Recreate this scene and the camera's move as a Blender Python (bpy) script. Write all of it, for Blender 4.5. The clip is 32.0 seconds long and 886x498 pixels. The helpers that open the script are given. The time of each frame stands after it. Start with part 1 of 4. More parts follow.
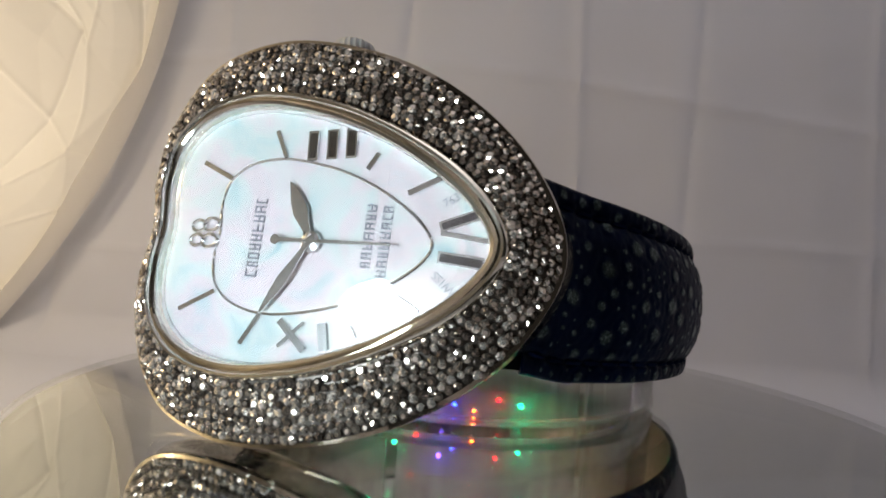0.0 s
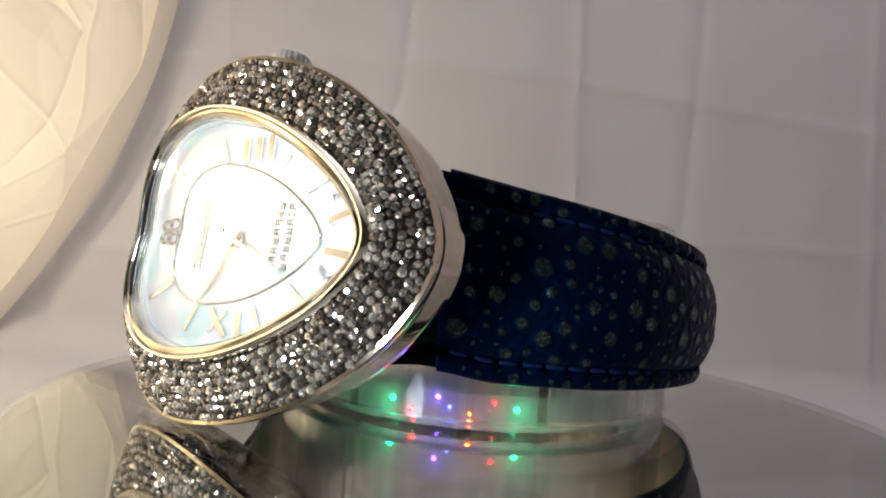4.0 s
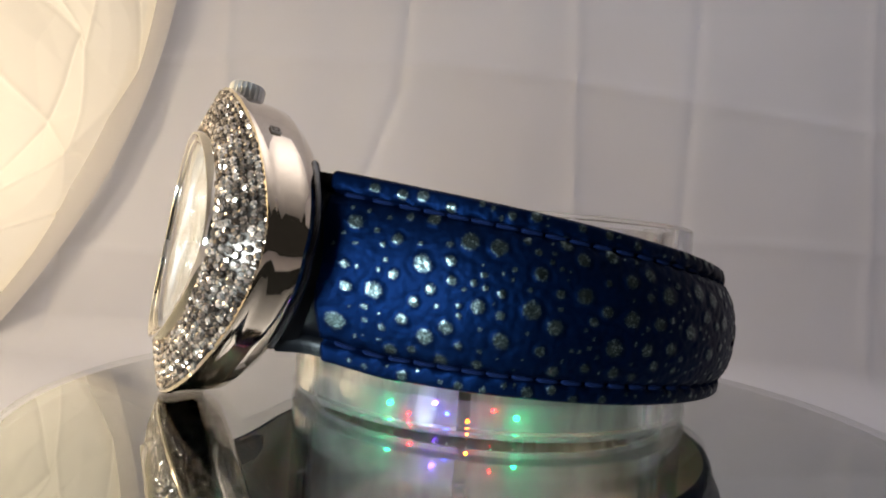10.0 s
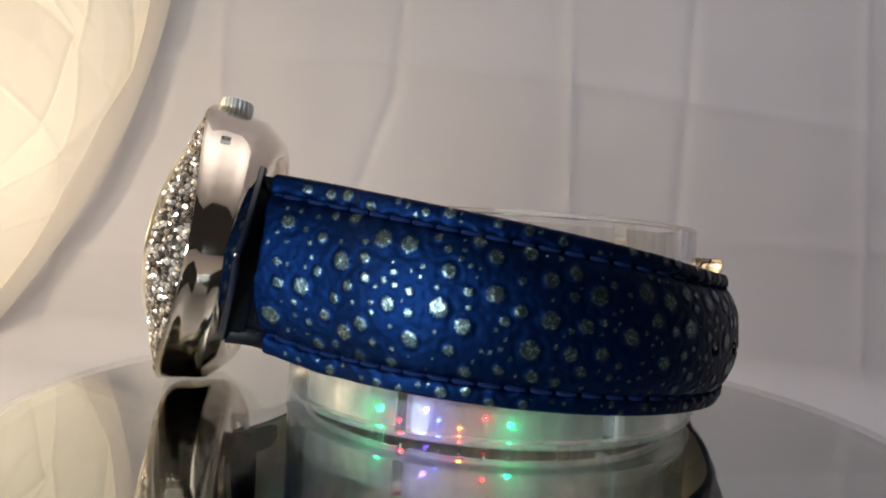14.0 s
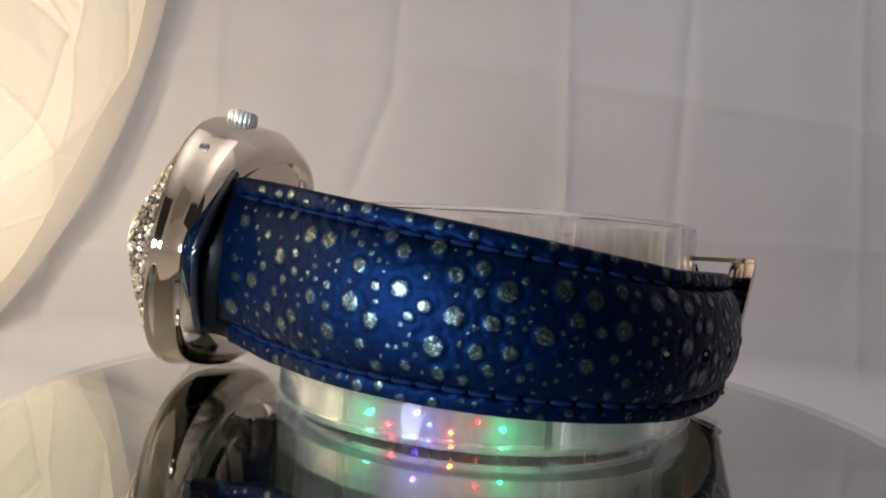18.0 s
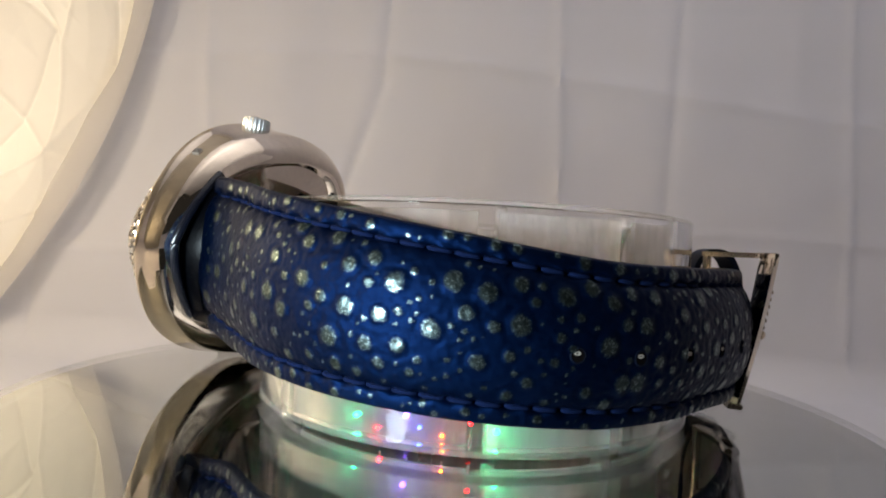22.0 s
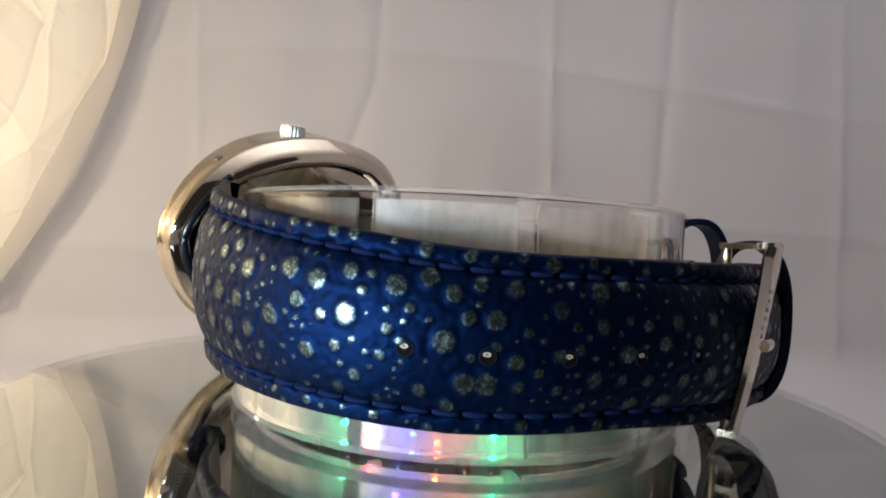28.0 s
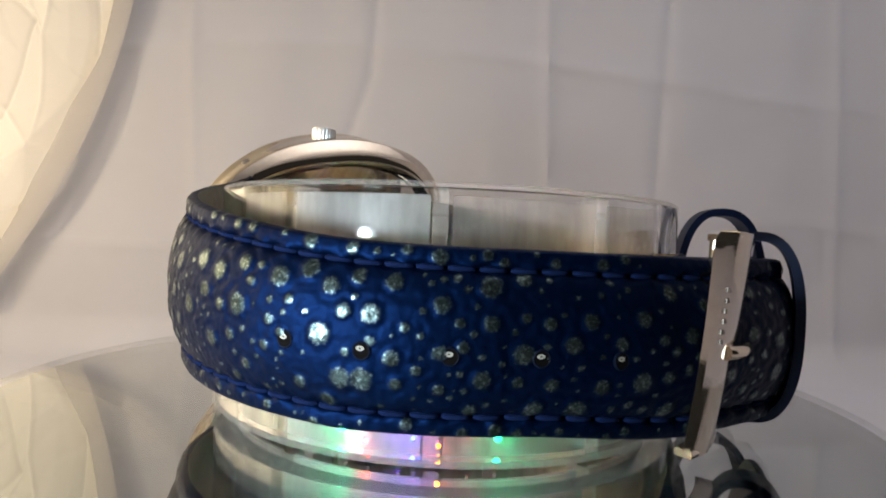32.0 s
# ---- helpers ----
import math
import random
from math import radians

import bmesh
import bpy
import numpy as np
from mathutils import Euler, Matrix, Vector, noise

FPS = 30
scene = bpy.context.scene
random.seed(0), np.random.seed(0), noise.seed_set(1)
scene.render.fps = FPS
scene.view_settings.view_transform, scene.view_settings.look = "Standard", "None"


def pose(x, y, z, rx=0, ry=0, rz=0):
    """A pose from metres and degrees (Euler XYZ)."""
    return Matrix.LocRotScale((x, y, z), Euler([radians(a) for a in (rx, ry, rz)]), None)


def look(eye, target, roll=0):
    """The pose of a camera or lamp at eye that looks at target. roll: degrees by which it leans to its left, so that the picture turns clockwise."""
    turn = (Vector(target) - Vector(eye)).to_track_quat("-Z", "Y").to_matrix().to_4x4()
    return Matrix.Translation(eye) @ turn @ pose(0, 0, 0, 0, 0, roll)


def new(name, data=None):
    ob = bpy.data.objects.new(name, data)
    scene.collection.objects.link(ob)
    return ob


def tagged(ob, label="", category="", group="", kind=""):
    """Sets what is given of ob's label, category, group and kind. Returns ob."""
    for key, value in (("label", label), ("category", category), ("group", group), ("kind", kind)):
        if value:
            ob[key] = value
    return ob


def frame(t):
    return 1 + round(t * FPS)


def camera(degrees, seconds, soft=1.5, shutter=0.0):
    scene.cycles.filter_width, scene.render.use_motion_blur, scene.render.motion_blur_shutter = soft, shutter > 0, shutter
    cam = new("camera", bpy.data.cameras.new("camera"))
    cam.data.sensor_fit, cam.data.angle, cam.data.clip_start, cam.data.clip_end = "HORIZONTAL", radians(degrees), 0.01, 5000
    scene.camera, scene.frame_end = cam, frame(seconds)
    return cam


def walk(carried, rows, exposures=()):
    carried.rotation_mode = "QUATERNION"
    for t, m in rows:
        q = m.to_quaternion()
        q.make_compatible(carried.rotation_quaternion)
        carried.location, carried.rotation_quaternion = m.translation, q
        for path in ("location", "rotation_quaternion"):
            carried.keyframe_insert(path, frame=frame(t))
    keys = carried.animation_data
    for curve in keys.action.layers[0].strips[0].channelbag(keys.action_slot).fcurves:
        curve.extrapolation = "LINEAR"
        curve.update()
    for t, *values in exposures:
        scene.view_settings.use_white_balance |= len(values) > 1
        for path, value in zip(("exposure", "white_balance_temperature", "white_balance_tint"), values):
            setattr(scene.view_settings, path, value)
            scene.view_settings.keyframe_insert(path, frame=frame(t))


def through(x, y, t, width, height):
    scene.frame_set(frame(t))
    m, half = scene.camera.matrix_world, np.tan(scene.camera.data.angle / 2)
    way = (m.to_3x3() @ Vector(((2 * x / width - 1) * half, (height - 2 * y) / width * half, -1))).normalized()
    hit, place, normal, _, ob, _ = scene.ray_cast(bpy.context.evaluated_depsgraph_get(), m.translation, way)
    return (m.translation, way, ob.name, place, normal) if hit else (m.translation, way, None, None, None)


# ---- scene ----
S = 0.0004          # one working unit of the watch, in metres

# seconds, turn of the table (deg), lens place (m), yaw, pitch, roll (deg)
RIDE = [
    (0.0, 51.84, 0.00000, -0.08000, 0.01700, 1.446, 0.285, 4.213), (0.5, 49.93, 0.00009, -0.08001, 0.01701, 1.434, 0.246, 4.179),
    (1.0, 47.99, 0.00019, -0.08002, 0.01701, 1.422, 0.263, 4.238), (1.5, 46.09, 0.00028, -0.08003, 0.01702, 1.450, 0.264, 4.229),
    (2.0, 44.21, 0.00038, -0.08005, 0.01702, 1.475, 0.309, 4.231), (2.5, 42.25, 0.00047, -0.08006, 0.01703, 1.452, 0.360, 4.254),
    (3.0, 40.18, 0.00057, -0.08007, 0.01704, 1.386, 0.416, 4.209), (3.5, 38.20, 0.00066, -0.08008, 0.01704, 1.432, 0.394, 4.209),
    (5.5, 30.15, 0.00092, -0.08053, 0.01735, 1.519, 0.333, 4.077), (6.0, 28.21, 0.00098, -0.08064, 0.01742, 1.540, 0.287, 4.011),
    (6.5, 26.17, 0.00103, -0.08068, 0.01745, 1.515, 0.312, 4.075), (7.0, 24.14, 0.00109, -0.08072, 0.01748, 1.553, 0.329, 4.069),
    (7.5, 22.02, 0.00114, -0.08076, 0.01751, 1.573, 0.365, 3.961), (8.0, 19.96, 0.00120, -0.08080, 0.01754, 1.619, 0.369, 3.927),
    (8.5, 17.91, 0.00125, -0.08084, 0.01757, 1.585, 0.324, 3.969), (9.0, 15.86, 0.00131, -0.08088, 0.01760, 1.549, 0.297, 3.815),
    (9.5, 13.85, 0.00136, -0.08088, 0.01764, 1.545, 0.273, 3.781), (10.0, 11.76, 0.00141, -0.08087, 0.01768, 1.440, 0.247, 3.826),
    (10.5, 9.74, 0.00146, -0.08087, 0.01772, 1.510, 0.250, 3.749), (11.0, 7.61, 0.00151, -0.08087, 0.01776, 1.489, 0.324, 3.685),
    (11.5, 5.62, 0.00156, -0.08086, 0.01780, 1.458, 0.358, 3.655), (12.0, 3.69, 0.00176, -0.08074, 0.01784, 1.220, 0.324, 3.565),
    (12.5, 1.82, 0.00189, -0.08073, 0.01785, 1.186, 0.312, 3.508), (13.0, -0.00, 0.00202, -0.08073, 0.01786, 1.198, 0.312, 3.511),
    (13.5, -1.80, 0.00215, -0.08072, 0.01786, 1.197, 0.321, 3.512), (14.0, -3.57, 0.00227, -0.08071, 0.01787, 1.135, 0.284, 3.489),
    (14.5, -5.27, 0.00240, -0.08070, 0.01788, 1.092, 0.295, 3.496), (16.5, -12.15, 0.00300, -0.08077, 0.01789, 0.954, 0.223, 3.470),
    (17.0, -13.99, 0.00315, -0.08079, 0.01790, 0.960, 0.210, 3.489), (17.5, -15.93, 0.00319, -0.08082, 0.01792, 0.937, 0.223, 3.490),
    (18.0, -17.83, 0.00322, -0.08084, 0.01794, 0.927, 0.178, 3.433), (18.5, -19.73, 0.00326, -0.08087, 0.01796, 0.907, 0.202, 3.483),
    (19.0, -21.55, 0.00330, -0.08089, 0.01799, 0.899, 0.193, 3.453), (19.5, -23.45, 0.00334, -0.08092, 0.01801, 0.853, 0.192, 3.440),
    (20.0, -25.35, 0.00347, -0.08080, 0.01796, 0.734, 0.131, 3.437), (20.5, -27.26, 0.00360, -0.08067, 0.01792, 0.531, 0.022, 3.312),
    (21.0, -29.23, 0.00373, -0.08055, 0.01788, 0.377, -0.106, 3.242), (21.5, -31.18, 0.00375, -0.08052, 0.01787, 0.342, -0.181, 3.159),
    (22.0, -33.05, 0.00377, -0.08050, 0.01787, 0.264, -0.164, 3.257), (22.5, -34.95, 0.00379, -0.08047, 0.01787, 0.207, -0.208, 3.202),
    (23.0, -36.75, 0.00381, -0.08045, 0.01786, 0.112, -0.190, 3.183), (23.5, -38.55, 0.00384, -0.08042, 0.01786, 0.113, -0.192, 3.206),
    (24.0, -40.43, 0.00386, -0.08040, 0.01786, 0.067, -0.253, 3.157), (24.5, -42.20, 0.00390, -0.08034, 0.01785, 0.026, -0.319, 3.119),
    (25.0, -43.94, 0.00393, -0.08027, 0.01784, -0.003, -0.310, 3.116), (25.5, -45.73, 0.00397, -0.08021, 0.01782, -0.119, -0.366, 3.119),
    (27.5, -52.67, 0.00413, -0.07995, 0.01778, -0.267, -0.511, 3.018), (28.0, -54.61, 0.00416, -0.07989, 0.01777, -0.422, -0.626, 2.956),
    (28.5, -56.50, 0.00417, -0.07985, 0.01778, -0.399, -0.658, 2.874), (29.0, -58.46, 0.00418, -0.07981, 0.01779, -0.433, -0.746, 2.773),
    (29.5, -60.52, 0.00418, -0.07977, 0.01781, -0.609, -1.022, 2.675), (30.0, -62.25, 0.00419, -0.07973, 0.01782, -0.623, -1.045, 2.652),
    (30.5, -63.92, 0.00419, -0.07969, 0.01783, -0.642, -1.046, 2.638), (31.0, -65.60, 0.00420, -0.07965, 0.01784, -0.667, -1.067, 2.565),
    (31.5, -67.26, 0.00421, -0.07961, 0.01785, -0.701, -1.094, 2.575), (32.0, -68.96, 0.00421, -0.07957, 0.01786, -0.701, -1.098, 2.569)
]


def cam_pose(x, y, z, yaw, pitch, roll):
    yw, pt = radians(yaw), radians(pitch)
    ahead = Vector((-math.sin(yw) * math.cos(pt), math.cos(yw) * math.cos(pt), math.sin(pt)))
    eye = Vector((x, y, z))
    return look(eye, eye + ahead, roll)


cam = camera(74.0, 32.0, soft=1.9)
walk(cam, [(r[0], cam_pose(*r[2:])) for r in RIDE],
     exposures=[(0.0, -0.66), (1.5, -0.56), (3.0, -0.48), (5.5, -0.29), (13.0, -0.22), (20.0, -0.23), (32.0, -0.25)])

# ---- world and lights ----
world = bpy.data.worlds.new("room")
scene.world = world
world.use_nodes = True
bg = world.node_tree.nodes["Background"]
bg.inputs["Color"].default_value = (1.0, 0.93, 0.86, 1)
bg.inputs["Strength"].default_value = 0.032


def area_lamp(name, at, to, size, power, colour):
    d = bpy.data.lights.new(name, "AREA")
    d.shape, d.size, d.energy, d.color = "DISK", size, power, colour
    ob = new(name, d)
    ob.matrix_world = look(at, to)
    return ob


area_lamp("warm_lamp_light", (-0.52, 0.16, 0.14), (-0.30, 0.27, 0.08), 0.06, 1.78, (1.0, 0.82, 0.57))
area_lamp("near_lamp_light", (-0.420, -0.040, 0.105), (-0.20, -0.030, 0.070), 0.05, 1.45, (1.0, 0.80, 0.50))
area_lamp("cool_lamp_light", (-0.037, -0.074, 0.0125), (-0.010, -0.027, 0.010), 0.013, 0.12, (0.74, 0.91, 1.0))
area_lamp("top_lamp_light", (0.10, 0.16, 0.98), (0.10, 0.14, 0.12), 0.25, 7.0, (0.91, 0.885, 0.96))


# ---- materials ----
def material(name):
    m = bpy.data.materials.new(name)
    m.use_nodes = True
    nt = m.node_tree
    return m, nt, nt.nodes["Principled BSDF"]


def link(nt, a, b):
    nt.links.new(a, b)


def node(nt, kind, **inputs):
    n = nt.nodes.new(kind)
    for k, v in inputs.items():
        n.inputs[k.replace("_", " ")].default_value = v
    return n


def ramp(nt, fac, stops):
    r = nt.nodes.new("ShaderNodeValToRGB")
    while len(r.color_ramp.elements) < len(stops):
        r.color_ramp.elements.new(0.5)
    for e, (pos, c) in zip(r.color_ramp.elements, stops):
        e.position, e.color = pos, (*c, 1)
    link(nt, fac, r.inputs["Fac"])
    return r.outputs["Color"]


def coords(nt):
    return nt.nodes.new("ShaderNodeTexCoord").outputs["Object"]


def bump(nt, height, bsdf, strength, distance):
    b = node(nt, "ShaderNodeBump", Strength=strength, Distance=distance)
    link(nt, height, b.inputs["Height"])
    link(nt, b.outputs["Normal"], bsdf.inputs["Normal"])


def noise_tex(nt, vec, scale, detail=4.0, rough=0.55):
    n = node(nt, "ShaderNodeTexNoise", Scale=scale, Detail=detail, Roughness=rough)
    link(nt, vec, n.inputs["Vector"])
    return n.outputs["Fac"]


def metal(name, colour, rough, grain=0.02):
    m, nt, b = material(name)
    b.inputs["Metallic"].default_value = 1.0
    v = coords(nt)
    f = noise_tex(nt, v, 900.0, 3.0)
    c2 = tuple(x * 0.9 for x in colour)
    link(nt, ramp(nt, f, [(0.3, c2), (0.7, colour)]), b.inputs["Base Color"])
    r = node(nt, "ShaderNodeMapRange", To_Min=rough, To_Max=rough + 0.06)
    link(nt, noise_tex(nt, v, 260.0), r.inputs["Value"])
    link(nt, r.outputs["Result"], b.inputs["Roughness"])
    bump(nt, noise_tex(nt, v, 350.0, 2.0), b, grain, 0.0002)
    return m


STEEL = metal("polished_steel", (0.70, 0.60, 0.485), 0.03, 0.008)
CROWN_STEEL = metal("satin_crown_steel", (0.92, 0.91, 0.90), 0.38)
MARK_TONE = metal("worn_engraving", (0.34, 0.30, 0.27), 0.60)
DARK_STEEL = metal("dark_polished_inlay", (0.34, 0.34, 0.36), 0.06)
STEEL_SHADE = metal("steel_shadow_gap", (0.10, 0.085, 0.075), 0.35)
RING_STEEL = metal("polished_inner_ring", (0.86, 0.80, 0.70), 0.04)
BUCKLE_STEEL = metal("buckle_steel", (0.70, 0.61, 0.52), 0.07, 0.03)
MARK_STEEL = metal("applied_silver", (0.82, 0.82, 0.82), 0.10)


def make_crystal(name, random_socket):
    m, nt, b = material(name)
    src = nt.nodes.new("ShaderNodeObjectInfo" if random_socket == "Random" else "ShaderNodeNewGeometry").outputs[random_socket]
    link(nt, ramp(nt, src, [(0.0, (0.10, 0.075, 0.06)), (0.55, (0.36, 0.295, 0.245)), (1.0, (0.88, 0.78, 0.69))]), b.inputs["Base Color"])
    b.inputs["Metallic"].default_value = 0.9
    b.inputs["Roughness"].default_value = 0.10
    b.inputs["IOR"].default_value = 2.1
    return m


CRYSTAL = make_crystal("grey_crystal", "Random")
CRYSTAL_MANY = make_crystal("grey_crystal_rest", "Random Per Island")


def make_leather():
    """Deep blue hide; the spot attribute of the mesh says where the pearly print lies."""
    m, nt, b = material("blue_leather")
    v = coords(nt)
    n1, n2, n3 = noise_tex(nt, v, 120.0), noise_tex(nt, v, 1100.0, 6.0), noise_tex(nt, v, 3200.0, 5.0, 0.7)
    hide = ramp(nt, n1, [(0.3, (0.0005, 0.0040, 0.019)), (0.7, (0.0008, 0.0068, 0.032))])
    pearl = ramp(nt, n3, [(0.30, (0.026, 0.040, 0.044)), (0.52, (0.058, 0.078, 0.076)), (0.70, (0.26, 0.33, 0.33))])
    at = nt.nodes.new("ShaderNodeAttribute")
    at.attribute_name = "spot"
    add = node(nt, "ShaderNodeMath")
    add.operation = "MULTIPLY_ADD"
    link(nt, n3, add.inputs[0])
    add.inputs[1].default_value = 0.75
    link(nt, at.outputs["Fac"], add.inputs[2])
    fac = node(nt, "ShaderNodeMapRange", From_Min=0.55, From_Max=1.20)
    link(nt, add.outputs["Value"], fac.inputs["Value"])
    mix = nt.nodes.new("ShaderNodeMix")
    mix.data_type = "RGBA"
    link(nt, fac.outputs["Result"], mix.inputs["Factor"])
    link(nt, hide, mix.inputs["A"])
    link(nt, pearl, mix.inputs["B"])
    link(nt, mix.outputs["Result"], b.inputs["Base Color"])
    shine = node(nt, "ShaderNodeMapRange", To_Min=0.90, To_Max=0.99)
    link(nt, fac.outputs["Result"], shine.inputs["Value"])
    link(nt, shine.outputs["Result"], b.inputs["Metallic"])
    pebble = node(nt, "ShaderNodeTexVoronoi", Scale=1500.0)
    pebble.feature = "SMOOTH_F1"
    link(nt, v, pebble.inputs["Vector"])
    lump = node(nt, "ShaderNodeMath")
    lump.operation = "MULTIPLY_ADD"
    link(nt, pebble.outputs["Distance"], lump.inputs[0])
    lump.inputs[1].default_value = -0.8
    link(nt, n2, lump.inputs[2])
    bump(nt, lump.outputs["Value"], b, 0.24, 0.00022)
    r = node(nt, "ShaderNodeMapRange", To_Min=0.56, To_Max=0.34)
    link(nt, fac.outputs["Result"], r.inputs["Value"])
    link(nt, r.outputs["Result"], b.inputs["Roughness"])
    b.inputs["Specular IOR Level"].default_value = 0.10
    return m


LEATHER = make_leather()


def plain(name, colour, rough, scale=800.0, bumpy=0.2):
    m, nt, b = material(name)
    v = coords(nt)
    f = noise_tex(nt, v, scale)
    link(nt, ramp(nt, f, [(0.3, tuple(x * 0.75 for x in colour)), (0.7, colour)]), b.inputs["Base Color"])
    b.inputs["Roughness"].default_value = rough
    bump(nt, f, b, bumpy, 0.0002)
    return m


THREAD = plain("navy_thread", (0.0015, 0.006, 0.03), 0.9, 3000.0)
THREAD.node_tree.nodes["Principled BSDF"].inputs["Specular IOR Level"].default_value = 0.08
LEATHER_EDGE = plain("dark_leather_edge", (0.002, 0.004, 0.012), 0.7)
LEATHER_EDGE.node_tree.nodes["Principled BSDF"].inputs["Specular IOR Level"].default_value = 0.06
NAVY = plain("navy_leather", (0.002, 0.005, 0.020), 0.5)
NAVY.node_tree.nodes["Principled BSDF"].inputs["Specular IOR Level"].default_value = 0.12
BLACK_LEATHER = plain("black_leather", (0.0008, 0.0009, 0.0016), 0.32)
BLACK_LEATHER.node_tree.nodes["Principled BSDF"].inputs["Specular IOR Level"].default_value = 0.10
LINING = plain("tan_lining", (0.24, 0.18, 0.13), 0.7)
HOLE_SHADE = plain("punched_hole_shade", (0.004, 0.003, 0.003), 0.9)
HOLE_SHADE.node_tree.nodes["Principled BSDF"].inputs["Specular IOR Level"].default_value = 0.03
HOLE_LIGHT = plain("light_through_hole", (0.30, 0.27, 0.23), 0.9)
HOLE_LIGHT.node_tree.nodes["Principled BSDF"].inputs["Specular IOR Level"].default_value = 0.03
PRINT = plain("grey_print", (0.035, 0.032, 0.045), 0.45)
BLACK_INLAY = plain("black_inlay", (0.006, 0.006, 0.010), 0.25)


def make_pearl():
    m, nt, b = material("mother_of_pearl")
    v = coords(nt)
    f = node(nt, "ShaderNodeTexNoise", Scale=170.0, Detail=3.0, Distortion=1.4)
    link(nt, v, f.inputs["Vector"])
    c = ramp(nt, f.outputs["Fac"], [(0.25, (0.105, 0.155, 0.17)), (0.42, (0.20, 0.21, 0.205)), (0.58, (0.225, 0.185, 0.195)), (0.78, (0.13, 0.175, 0.18))])
    link(nt, c, b.inputs["Base Color"])
    b.inputs["Roughness"].default_value = 0.22
    b.inputs["Coat Weight"].default_value = 1.0
    b.inputs["Coat Roughness"].default_value = 0.08
    b.inputs["Thin Film Thickness"].default_value = 420.0
    b.inputs["Thin Film IOR"].default_value = 1.45
    return m


PEARL = make_pearl()


def clear(name, ior, rough, tint=(1, 1, 1)):
    m, nt, b = material(name)
    b.inputs["Base Color"].default_value = (*tint, 1)
    b.inputs["Transmission Weight"].default_value = 1.0
    b.inputs["IOR"].default_value = ior
    v = coords(nt)
    r = node(nt, "ShaderNodeMapRange", To_Min=rough, To_Max=rough + 0.04)
    link(nt, noise_tex(nt, v, 140.0), r.inputs["Value"])
    link(nt, r.outputs["Result"], b.inputs["Roughness"])
    return m


GLASS = clear("watch_glass", 1.35, 0.0)


def sheen(nt, least, most):
    lw = node(nt, "ShaderNodeLayerWeight", Blend=0.5)
    p = nt.nodes.new("ShaderNodeMath")
    p.operation = "POWER"
    link(nt, lw.outputs["Facing"], p.inputs[0])
    p.inputs[1].default_value = 5.0
    r = node(nt, "ShaderNodeMapRange", To_Min=least, To_Max=most)
    link(nt, p.outputs["Value"], r.inputs["Value"])
    return r.outputs["Result"]


def clear_sheet(name, haze, tint=(0.99, 0.982, 0.976)):
    """Thin clear plastic: seen through, glossy, with some milky scatter."""
    m, nt, b = material(name)
    nt.nodes.remove(b)
    v = coords(nt)
    see = node(nt, "ShaderNodeBsdfTransparent", Color=(*tint, 1))
    gloss = node(nt, "ShaderNodeBsdfGlossy", Roughness=0.04)
    mix1 = nt.nodes.new("ShaderNodeMixShader")
    link(nt, sheen(nt, 0.03, 0.8), mix1.inputs["Fac"])
    link(nt, see.outputs["BSDF"], mix1.inputs[1])
    link(nt, gloss.outputs["BSDF"], mix1.inputs[2])
    milk = node(nt, "ShaderNodeBsdfDiffuse", Color=(0.92, 0.82, 0.78, 1))
    pass_on = node(nt, "ShaderNodeBsdfTranslucent", Color=(0.95, 0.86, 0.81, 1))
    mix2 = node(nt, "ShaderNodeMixShader", Fac=0.55)
    link(nt, milk.outputs["BSDF"], mix2.inputs[1])
    link(nt, pass_on.outputs["BSDF"], mix2.inputs[2])
    streak = nt.nodes.new("ShaderNodeMapping")
    streak.inputs["Scale"].default_value = (1.0, 1.0, 0.12)
    link(nt, v, streak.inputs["Vector"])
    f = node(nt, "ShaderNodeMapRange", From_Min=0.3, From_Max=0.7, To_Min=haze * 0.85, To_Max=min(1.0, haze * 1.15))
    link(nt, noise_tex(nt, streak.outputs["Vector"], 420.0), f.inputs["Value"])
    mix3 = nt.nodes.new("ShaderNodeMixShader")
    link(nt, f.outputs["Result"], mix3.inputs["Fac"])
    link(nt, mix1.outputs["Shader"], mix3.inputs[1])
    link(nt, mix2.outputs["Shader"], mix3.inputs[2])
    link(nt, mix3.outputs["Shader"], nt.nodes["Material Output"].inputs["Surface"])
    return m


